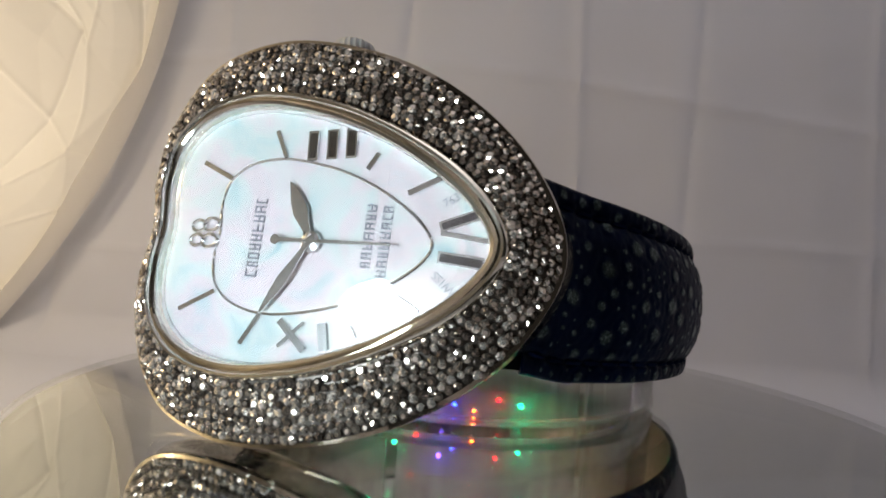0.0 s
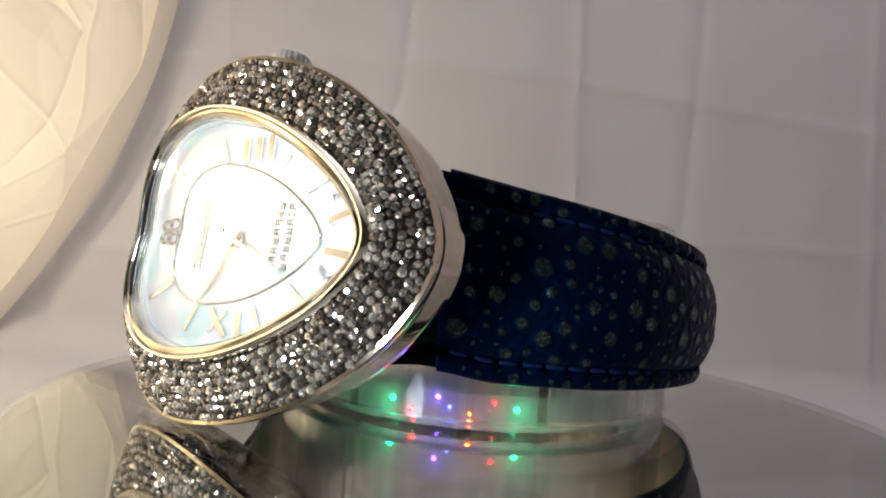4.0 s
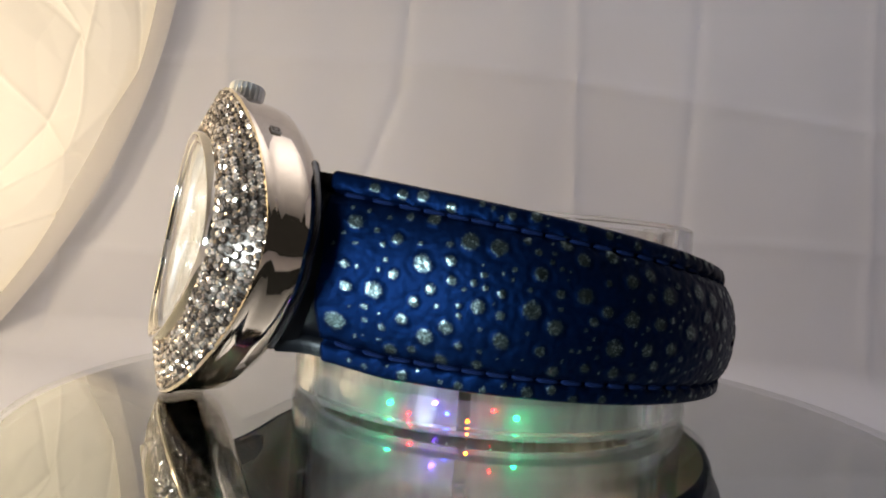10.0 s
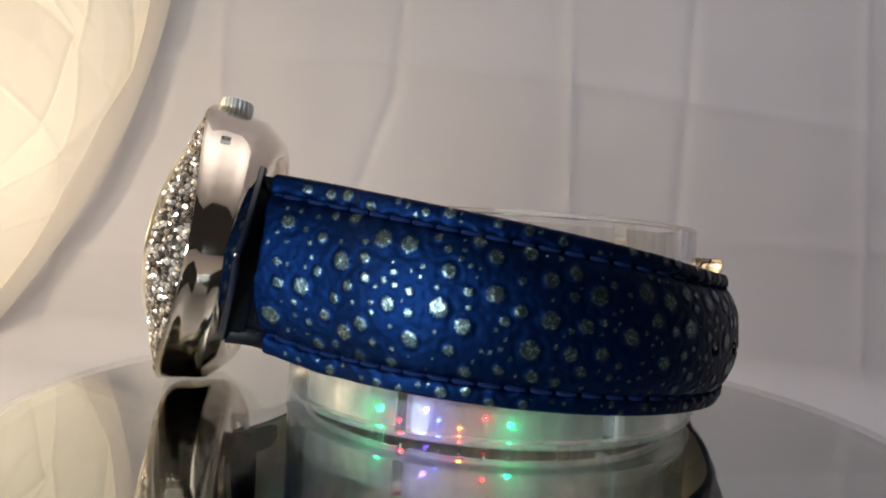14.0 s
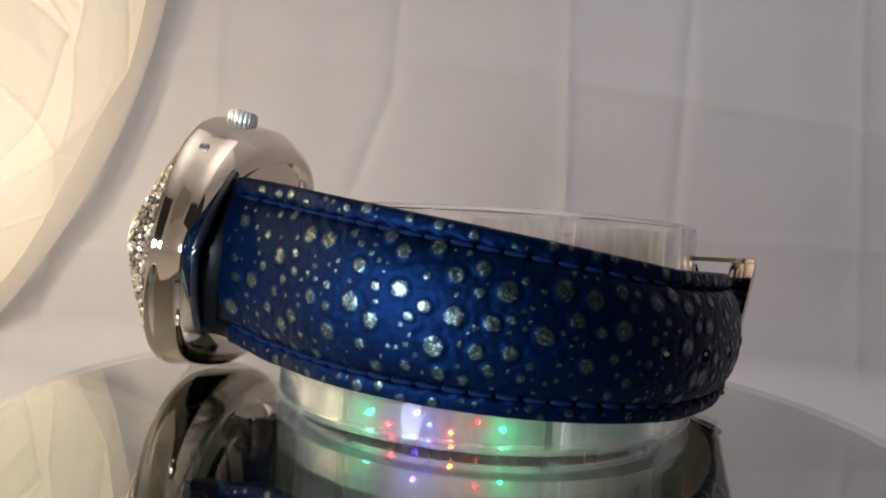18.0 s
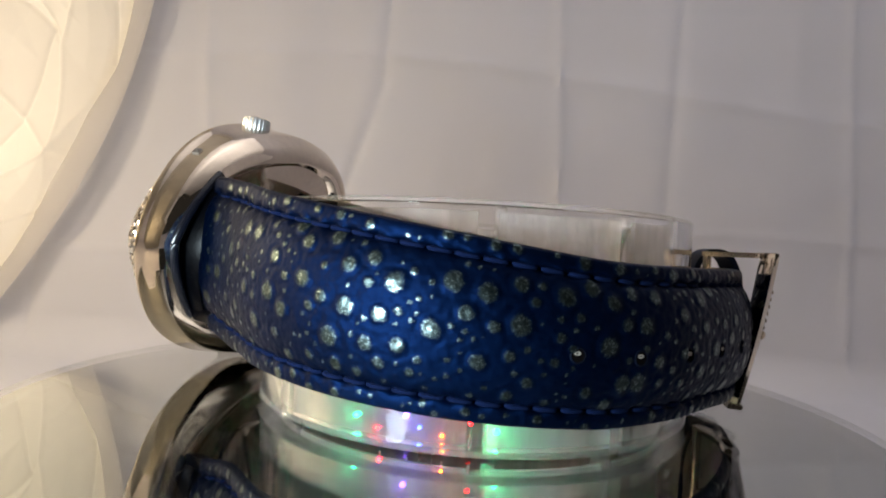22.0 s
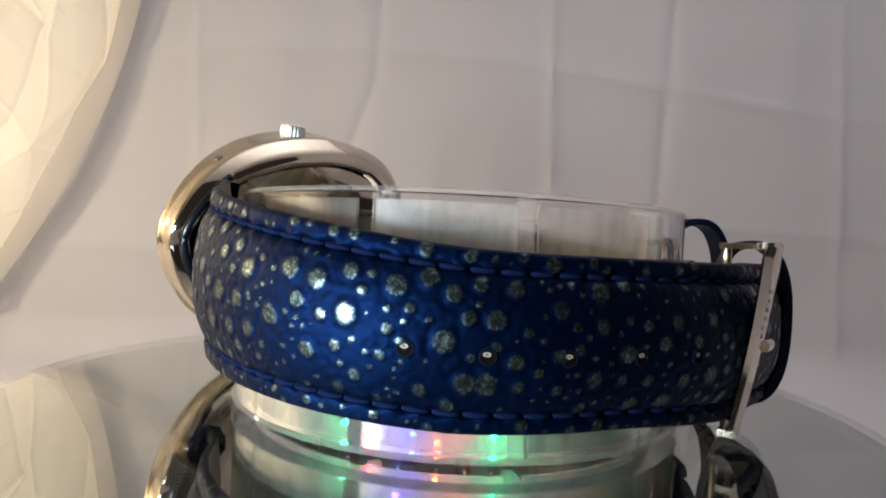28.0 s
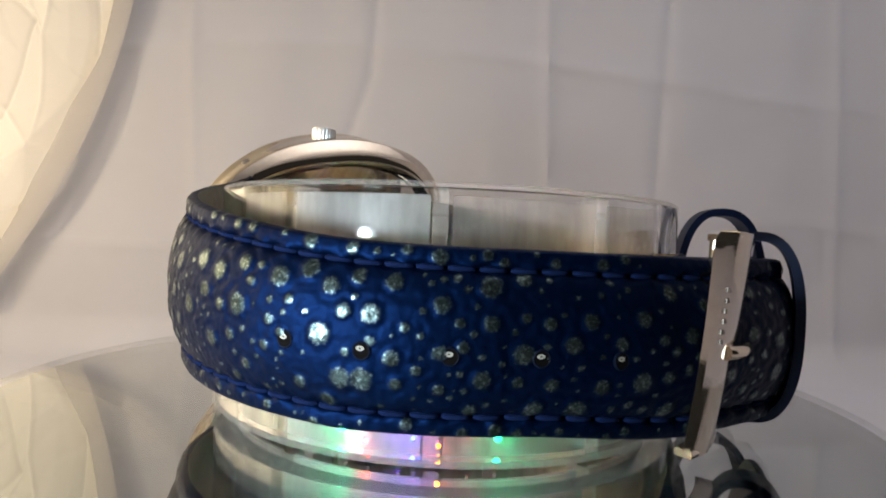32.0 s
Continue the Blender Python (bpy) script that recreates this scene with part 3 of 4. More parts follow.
NP = 144
H_DIAL = spline([Vector((p, q, 0)) for p, q in mirrored([(-39.5, 0), (-40.4, 10), (-38.2, 19.5), (-30, 26.3), (-16.5, 28.6), (0, 25.9), (14.5, 20.7), (27, 13.4), (35.2, 6.4), (38.4, 0)])], NP, True)
H_RING = spline([Vector((p, q, 0)) for p, q in mirrored([(-40.8, 0), (-41.9, 11.2), (-39.6, 21.4), (-31, 29.2), (-16.5, 32.0), (1, 29.6), (16, 24.3), (30, 16.6), (39, 8.2), (42.6, 0)])], NP, True)
H_EDGE = spline([Vector((p, q, 0)) for p, q in mirrored([(-52.5, 0), (-55.3, 14), (-52.3, 28.5), (-39, 41), (-18, 45.2), (3, 42.4), (21, 36), (36, 26.0), (46.6, 13.2), (51.0, 0)])], NP, True)


def saddle(p):
    return -8.2 * (p / 54.0) ** 2 if p > 0 else -9.0 * (p / 54.0) ** 2


def outline(curve, n, sp=1.0, sq=1.0, bend=1.0, grow=0.0, back=1.0, lean=0.0):
    out = []
    for v in curve:
        k = 1.0 + grow / max(v.length, 1.0)
        b = back if v.x < 0 else 1.0 + 0.3 * (back - 1.0)
        depth = n * (0.76 + lean * (v.y if v.y > 0 else -0.55 * v.y)) * (1.0 - 0.06 * smooth_step(v.x / 42.0)) if lean else n
        out.append(at_case(v.x * sp * k * b, v.y * sq * k, depth + bend * saddle(v.x)))
    return out


def blend(c0, c1, f):
    return [a.lerp(b, f) for a, b in zip(c0, c1)]


watch = tagged(new("wrist_watch"), "heart-shaped steel wrist watch with crystal bezel and blue spotted strap", "watch")


def build_case():
    bm = bmesh.new()
    rings = [outline(H_EDGE, -1.9), outline(H_EDGE, -2.2, grow=0.9), outline(H_EDGE, -3.2, grow=1.1), outline(H_EDGE, -4.3, grow=0.6),
             outline(H_EDGE, -8.0, 1.0, 0.998, back=1.04, lean=0.009), outline(H_EDGE, -12.0, 1.0, 0.99, 0.97, back=1.085, lean=0.009), outline(H_EDGE, -15.6, 0.998, 0.976, 0.92, back=1.085, lean=0.009),
             outline(H_EDGE, -16.0, 0.994, 0.968, 0.91, back=1.085, lean=0.009), outline(H_EDGE, -19.4, 0.965, 0.90, 0.8, back=1.07, lean=0.009), outline(H_EDGE, -21.6, 0.935, 0.84, 0.66, back=1.045, lean=0.009),
             outline(H_EDGE, -22.2, 0.90, 0.79, 0.5, lean=0.009), outline(H_EDGE, -21.8, 0.875, 0.745, 0.4, lean=0.009), outline(H_EDGE, -20.4, 0.86, 0.72, 0.3, lean=0.009),
             outline(H_EDGE, -20.2, 0.80, 0.64, 0.25, lean=0.009)]
    loft(bm, rings, True, False, True)
    part("case", bm, STEEL, watch, "polished steel case with rounded sides")
    bm = bmesh.new()
    lathe(bm, [(0.0001, 2.4 * S), (21.0 * S, 2.2 * S), (23.0 * S, 1.4 * S), (23.4 * S, 0.2 * S), (22.0 * S, -0.6 * S), (0.0001, -1.0 * S)], 64)
    m = Matrix.Translation(at_case(-3, 0, -20.5)) @ Matrix(((0, TILT_S, -TILT_C), (-1, 0, 0), (0, TILT_C, TILT_S))).to_4x4()
    bmesh.ops.transform(bm, matrix=m, verts=bm.verts[:])
    part("case_back", bm, STEEL, watch)
    bm = bmesh.new()
    along = (at_case(0.8, -0.6, -0.1) - at_case(0, 0, 0)).normalized()
    deep = (at_case(0, 0, 1) - at_case(0, 0, 0)).normalized()
    deep = (deep - deep.dot(along) * along).normalized()
    turn = Matrix((along, deep, along.cross(deep))).transposed().to_4x4()
    for x, y, w, h in ((-1.2, 0, 0.3, 2.2), (1.2, 0, 0.3, 2.2), (0, 1.1, 2.4, 0.3), (0, -1.1, 2.4, 0.3), (0, 0, 0.9, 0.9)):
        box(bm, Matrix.Translation(at_case(33.1, 28.8, -11.0)) @ turn @ Matrix.Translation((x * S, y * S, 0)), w * S, h * S, 0.9 * S)
    part("hallmark", bm, MARK_TONE, watch, "small stamped mark on the case side")
    # bed of the stones, its dark colour standing for the shade between them
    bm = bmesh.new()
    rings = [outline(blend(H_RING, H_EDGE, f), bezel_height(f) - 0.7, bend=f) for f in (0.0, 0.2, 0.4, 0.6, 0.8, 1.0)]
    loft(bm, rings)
    part("bezel_bed", bm, STEEL_SHADE, watch, "metal bed under the crystals, darkened as the shade between them")
    # polished inner ring and outer rim
    bm = bmesh.new()
    prof = [(0.0, -1.4), (0.0, 0.8), (0.10, 1.5), (0.26, 1.75), (0.38, 1.3), (0.44, 1.2), (0.50, 1.9), (0.62, 2.6), (0.76, 2.75), (0.90, 2.2), (1.0, 0.4)]
    loft(bm, [outline(blend(H_DIAL, H_RING, f), n, bend=0.25) for f, n in prof])
    part("inner_ring", bm, RING_STEEL, watch, "polished ring round the glass")
    bm = bmesh.new()
    loft(bm, [outline(H_DIAL, -3.6, bend=0.12), outline(H_DIAL, -1.2, bend=0.25)])
    part("rehaut", bm, CROWN_STEEL, watch)


def bezel_height(f):
    return 0.1 + 0.5 * math.sin(math.pi * min(1.0, f * 1.25)) - 2.3 * f


build_case()


def stone_mesh(r):
    """A small faceted crown."""
    v, n = [], 8
    for rad, h in ((0.92, -0.5), (1.0, 0.12), (0.52, 0.62)):
        v += [(r * rad * math.cos(2 * math.pi * (k + (0.5 if h > 0.5 else 0)) / n), r * rad * math.sin(2 * math.pi * (k + (0.5 if h > 0.5 else 0)) / n), r * h) for k in range(n)]
    f = []
    for a in range(2):
        for k in range(n):
            k2 = (k + 1) % n
            f.append((a * n + k, a * n + k2, (a + 1) * n + k2))
            f.append((a * n + k, (a + 1) * n + k2, (a + 1) * n + k))
    f.append(tuple(range(2 * n, 3 * n)))
    return v, f


def build_stones():
    rnd = random.Random(5)
    places = []
    rows = 7
    for j in range(rows):
        f = (j + 0.55) / rows
        curve = [Vector((v.x, v.y, 0)) for v in blend(H_RING, H_EDGE, f)]
        lens = [0.0]
        for a, b in zip(curve, curve[1:] + curve[:1]):
            lens.append(lens[-1] + (b - a).length)
        count = int(lens[-1] / 2.02)
        for k in range(count):
            s = (k + 0.5 * (j % 2) + rnd.uniform(-0.12, 0.12)) / count % 1.0 * lens[-1]
            i = max(x for x in range(NP) if lens[x] <= s)
            g = (s - lens[i]) / (lens[i + 1] - lens[i])
            places.append((f + rnd.uniform(-0.025, 0.025), i, g, rnd.uniform(0.88, 1.16)))
    verts0, faces0 = stone_mesh(0.98 * S)
    me = bpy.data.meshes.new("crystal")
    me.from_pydata(verts0, [], faces0)
    me.materials.append(CRYSTAL)
    many_v, many_f = [], []

    def spot(f, i, g):
        a, b = blend(H_RING, H_EDGE, f)[i], blend(H_RING, H_EDGE, f)[(i + 1) % NP]
        p = a.lerp(b, g)
        return at_case(p.x, p.y, bezel_height(f) + f * saddle(p.x))

    ring_edge = {}
    for idx, (f, i, g, size) in enumerate(places):
        c, du, dv = spot(f, i, g), spot(min(f + 0.05, 1.0), i, g) - spot(f - 0.05, i, g), spot(f, (i + 2) % NP, g) - spot(f, (i - 2) % NP, g)
        z = dv.cross(du).normalized()
        if z.x > 0:
            z = -z
        z = (z + Vector((rnd.uniform(-0.3, 0.3), rnd.uniform(-0.3, 0.3), rnd.uniform(-0.3, 0.3)))).normalized()
        m = Matrix.Translation(c) @ z.to_track_quat("Z", "Y").to_matrix().to_4x4() @ pose(0, 0, 0, 0, 0, rnd.uniform(0, 360)) @ Matrix.Diagonal((size, size, size, 1))
        if 0.30 < f < 0.58 and len(ring_edge) < 300:
            ob = new("crystal", me)
            ob.parent = watch
            ob.matrix_basis = m
            ring_edge[idx] = ob
        else:
            o = len(many_v)
            many_v += [tuple(m @ Vector(v)) for v in verts0]
            many_f += [tuple(o + k for k in fc) for fc in faces0]
    me2 = bpy.data.meshes.new("crystal_pave")
    me2.from_pydata(many_v, [], many_f)
    me2.materials.append(CRYSTAL_MANY)
    ob = tagged(new("crystal_pave", me2), "closely set grey crystals", kind="stuff")
    ob.parent = watch


def flat_shape(bm, pts, n, thick):
    """A raised plate over the dial from an outline in (p, q)."""
    top = [bm.verts.new(at_case(p, q, n + thick)) for p, q in pts]
    low = [bm.verts.new(at_case(p, q, n)) for p, q in pts]
    bm.faces.new(top)
    for k in range(len(pts)):
        j = (k + 1) % len(pts)
        bm.faces.new((low[k], low[j], top[j], top[k]))


def bar_pts(a, b, w):
    d = (Vector(b) - Vector(a)).normalized()
    s = Vector((-d.y, d.x)) * w / 2
    a, b = Vector(a), Vector(b)
    return [tuple(a + s), tuple(b + s), tuple(b - s), tuple(a - s)]


DIAL_N = -3.4


def on_dial(p, q):
    """Places on the dial, whose printing sits a touch towards twelve and leans with the case."""
    return (1.035 * p - 1.8, q + 0.08 * p - 1.0)


def marker(name, a, b, w, inlay=False):
    a, b = on_dial(*a), on_dial(*b)
    bm = bmesh.new()
    flat_shape(bm, bar_pts(a, b, w), DIAL_N + 0.05, 0.55)
    ob = part(name, bm, MARK_STEEL, watch, smooth=False)
    if inlay:
        d = (Vector(b) - Vector(a)).normalized() * 0.5
        bm = bmesh.new()
        flat_shape(bm, bar_pts(tuple(Vector(a) + d), tuple(Vector(b) - d), w - 0.75), DIAL_N + 0.61, 0.06)
        part("inlay", bm, DARK_STEEL, ob, "dark polished inlay", smooth=False)
    return ob


def build_dial():
    bm = bmesh.new()
    loft(bm, [outline(H_DIAL, DIAL_N - 0.6, grow=-0.1, bend=0.0), outline(H_DIAL, DIAL_N, grow=-0.1, bend=0.0)], True, True, True)
    part("dial", bm, PEARL, watch, "iridescent mother-of-pearl dial", smooth=False)
    bm = bmesh.new()
    tr = [Vector((v.x * 0.67, v.y * 0.61, 0)) for v in H_DIAL]
    pts = [at_case(v.x, v.y, DIAL_N + 0.15) for v in tr]
    tube(bm, pts, 0.33 * S, 6, True)
    part("minute_track", bm, MARK_STEEL, watch, "fine silver heart-shaped line")
    for a, b, w in (((-31.0, 19.6), (-22.6, 15.2), 1.0), ((-12.6, 26.0), (-9.4, 19.6), 1.0), ((12.8, 19.0), (10.7, 15.6), 1.1), ((27.4, 13.0), (20.4, 9.9), 1.2),
                    ((25.3, -14.6), (19.2, -10.9), 1.1), ((12.6, -20.4), (9.6, -15.8), 1.2), ((-14.0, -22.4), (-10.1, -15.9), 1.1), ((-31.5, -15.2), (-22.6, -10.9), 1.0)):
        marker("hour_marker", a, b, w)
    for p in (-2.8, 1.9, 6.4):
        marker("numeral_bar", (p - 0.5, 25.2), (p, 18.4), 2.6, True)
    for a, b, w in (((28.0, 2.6), (37.4, 5.6), 2.2), ((28.2, 1.4), (37.8, -0.4), 1.0), ((28.2, -3.4), (37.6, -5.0), 2.4)):
        marker("numeral_bar", a, b, w, w > 1.5)
    for a, b, w in (((-5.0, -17.0), (1.6, -23.2), 1.6), ((0.8, -17.4), (-4.6, -22.6), 0.8), ((5.0, -17.4), (6.2, -23.0), 2.0)):
        marker("numeral_bar", a, b, w)
    # applied emblem at twelve: two back-to-back loops
    for s in (1, -1):
        bm = bmesh.new()
        for cp, cq, r in ((-29.6, 1.7, 1.75), (-26.2, 1.9, 2.0)):
            ring = [at_case(*on_dial(cp + r * math.cos(t), s * (cq + 0.75 * r * math.sin(t)) + 2.6), DIAL_N + 0.5) for t in (2 * math.pi * k / 20 for k in range(20))]
            tube(bm, ring, 0.42 * S, 6, True)
        part("emblem", bm, MARK_STEEL, watch, "applied silver emblem")
    # lettering that cannot be read, as short bars
    rnd = random.Random(2)
    p_shift, q_shift = -1.8, -1.0
    for p, q0, q1, h in ((-14.2, -7.6, 10.6, 3.0), (12.7, -5.6, 6.4, 2.3), (16.4, -7.6, 6.8, 2.3)):
        p, q, q1 = p * 1.035 + p_shift, q0 + 0.08 * p + q_shift, q1 + 0.08 * p + q_shift
        while q < q1:
            wid = rnd.uniform(1.0, 1.7)
            bm = bmesh.new()
            for dp in rnd.sample((-h / 2, -0.16, h / 2 - 0.32), 2):
                flat_shape(bm, [(p + dp, q), (p + dp + 0.36, q), (p + dp + 0.36, q + wid), (p + dp, q + wid)], DIAL_N + 0.04, 0.14)
            for dq in (0.0, wid - 0.42)[:rnd.choice((1, 2, 2))]:
                flat_shape(bm, [(p - h / 2, q + dq), (p + h / 2, q + dq), (p + h / 2, q + dq + 0.42), (p - h / 2, q + dq + 0.42)], DIAL_N + 0.04, 0.16)
            part("print_bar", bm, PRINT, watch, smooth=False)
            q += wid + 0.55
    for words, p, q, turn, size in (("SWISS", 30.2, -9.0, 142.0, 2.0), ("763", 29.6, 8.2, 30.0, 1.9)):
        cu = bpy.data.curves.new("print", "FONT")
        cu.body, cu.size, cu.align_x, cu.align_y, cu.extrude = words, size * S * 1.3, "CENTER", "CENTER", 0.04 * S
        cu.materials.append(PRINT)
        ob = new("dial_print", cu)
        ob.parent = watch
        xa = (at_case(1, 0, 0) - at_case(0, 0, 0)).normalized()
        ya = (at_case(0, 1, 0) - at_case(0, 0, 0)).normalized()
        za = xa.cross(ya)
        rot = Matrix((xa, ya, za)).transposed().to_4x4()
        ob.matrix_basis = Matrix.Translation(at_case(*on_dial(p, q), DIAL_N + 0.1)) @ rot @ pose(0, 0, 0, 0, 0, turn)


def hand(name, tip, tail, w, n, leaf=True):
    """A hand whose origin is the dial's centre."""
    d = Vector(tip)
    L, u = d.length, d.normalized()
    s = Vector((-u.y, u.x))
    prof = [(-tail, 0.5), (0.0, 0.55), (0.25 * L, w * 0.55), (0.5 * L, w), (0.72 * L, w * 0.75), (L, 0.12)] if leaf else [(-tail, 0.4), (0.0, 0.42), (L, 0.2)]
    c = Vector(on_dial(0, 0))
    pts = [c + u * a + s * b for a, b in prof] + [c + u * a - s * b for a, b in reversed(prof)]
    bm = bmesh.new()
    flat_shape(bm, [(p.x, p.y) for p in pts], n, 0.35)
    if not leaf:
        flat_shape(bm, [(c.x - u.x * tail + 1.1 * math.cos(t), c.y - u.y * tail + 1.1 * math.sin(t)) for t in (2 * math.pi * k / 14 for k in range(14))], n + 0.02, 0.3)
    return part(name, bm, MARK_STEEL, watch, smooth=False)


def build_hands_and_glass():
    hand("hour_hand", (-7.0, 13.0), 1.5, 1.9, -2.4)
    hand("minute_hand", (-10.0, -16.6), 1.5, 1.3, -1.9)
    bm = bmesh.new()
    lathe(bm, [(0.0001, 0.9 * S), (1.2 * S, 0.9 * S), (2.3 * S, 0.5 * S), (2.4 * S, 0), (0.0001, 0)], 24)
    m = Matrix.Translation(at_case(*on_dial(0, 0), -2.6)) @ Matrix(((0, TILT_S, -TILT_C), (-1, 0, 0), (0, TILT_C, TILT_S))).to_4x4()
    bmesh.ops.transform(bm, matrix=m, verts=bm.verts[:])
    part("hand_boss", bm, MARK_STEEL, watch)
    bm = bmesh.new()
    rings = []
    for f, h in ((1.0, 0.3), (1.0, 1.0), (0.96, 1.35), (0.85, 1.75), (0.6, 2.3), (0.3, 2.6), (0.02, 2.7)):
        rings.append(outline([v * f for v in H_DIAL], h - 0.2, bend=0.25, grow=-0.05))
    for f, h in ((0.02, 2.1), (0.3, 2.0), (0.6, 1.7), (0.85, 1.15), (0.96, 0.7)):
        rings.append(outline([v * f for v in H_DIAL], h - 0.2, bend=0.25, grow=-0.05))
    rings.append(rings[0])
    loft(bm, rings)
    bmesh.ops.remove_doubles(bm, verts=bm.verts[:], dist=1e-7)
    ob = part("glass", bm, GLASS, watch, "clear domed watch glass")
    ob.visible_shadow = False


def build_crown():
    bm = bmesh.new()
    n = 48
    rings = []
    for q, r, knurl in ((0.0, 2.2, 0), (1.2, 2.2, 0), (1.3, 5.0, 0), (1.7, 5.6, 1), (7.0, 5.6, 1), (7.8, 5.1, 0), (8.1, 4.0, 0), (8.6, 1.0, 0)):
        rings.append([Vector(((r - (0.55 if knurl and k % 2 else 0)) * math.cos(2 * math.pi * k / n), (r - (0.55 if knurl and k % 2 else 0)) * math.sin(2 * math.pi * k / n), q)) for k in range(n)])
    loft(bm, [[at_case(-1.5 + v.x * 0.9, 39.0 + v.z, -8.4 + v.y * 0.9) for v in ring] for ring in rings], True, True, True)
    part("crown", bm, CROWN_STEEL, watch, "knurled steel winding crown")


def strap_r(phi):
    if phi < -136:
        return 79.0 + 11.0 * ((-136 - phi) / 20.0) ** 2
    if phi > -34:
        return 79.0 + 7.0 * min(1.0, (phi + 34) / 34.0) ** 1.6 + 9.5 * smooth_step(phi / 26.0)
    return 79.0 + 1.5 * math.exp(-((phi + 75) / 28.0) ** 2)


def strap_top(phi):
    d = (-58 - phi) / 102.0
    return 42.9 + 20.7 * (d + math.sqrt(d * d + 0.01)) / 2


def strap_low(phi):
    return 7.0 + 5.6 * max(0.0, (-58 - phi) / 102.0) ** 0.9 - 2.0 * smooth_step((phi + 30) / 30.0) + 3.5 * smooth_step((-142 - phi) / 16.0)


def strap_mid(phi):
    return (strap_top(phi) + strap_low(phi)) / 2


def strap_w(phi):
    return strap_top(phi) - strap_low(phi)


def strap_drop(v):
    """How far the surface lies under the crest, across the width from -1 to 1."""
    a = abs(v)
    if a < 0.74:
        return 3.4 * (a / 0.74) ** 2.6
    if a < 0.80:
        return 3.4 + 1.1 * math.sin((a - 0.74) / 0.06 * math.pi)
    return 3.5 + 0.9 * ((a - 0.80) / 0.20) ** 2


def on_strap(phi, v, lift=0.0, side=1):
    p = abs(phi) * -1 if side < 0 else phi
    r = strap_r(p) - strap_drop(v) + lift
    return polar(r, phi, strap_mid(p) + v * strap_w(p) / 2)


# turn (deg) and height of the larger spots of the long strap
BIG_SPOTS = [(-151, 26), (-149, 50), (-145, 34), (-137, 41), (-136, 52), (-136, 24), (-129, 47), (-127, 32), (-124, 46), (-118, 32), (-112, 48), (-109, 36), (-103, 24), (-100, 40), (-100, 31), (-92, 37), (-91, 24), (-86, 28), (-83, 38), (-79, 22), (-78, 36), (-73, 30), (-73, 38), (-66, 36), (-59, 26), (-58, 35), (-56, 18), (-53, 18), (-37, 19), (-36, 36)]



def scatter_spots(p0, p1, side, seed):
    """Spots of many sizes that keep clear of one another and of the seams: (along, across, radius)."""
    rnd = random.Random(seed)
    done = []
    if side > 0:
        for k, (phi, z) in enumerate(BIG_SPOTS):
            done.append((radians(phi) * 79, z - strap_mid(phi), (2.6, 2.0, 2.4)[k % 3]))
    for r, tries in ((2.2, 90), (1.7, 260), (1.2, 420), (0.75, 700), (0.5, 500)):
        for _ in range(tries):
            phi, v = rnd.uniform(p0, p1), rnd.uniform(-0.96, 0.96)
            if 0.70 < abs(v) < 0.84 or (abs(v) > 0.8 and r > 2.0):
                continue
            rr = r * rnd.uniform(0.8, 1.15)
            x, y = radians(phi) * 79, v * strap_w(-abs(phi)) / 2
            if all((x - q[0]) ** 2 + (y - q[1]) ** 2 > (rr * 1.22 + q[2] * 1.22 + 0.35) ** 2 for q in done):
                done.append((x, y, rr))
    return done


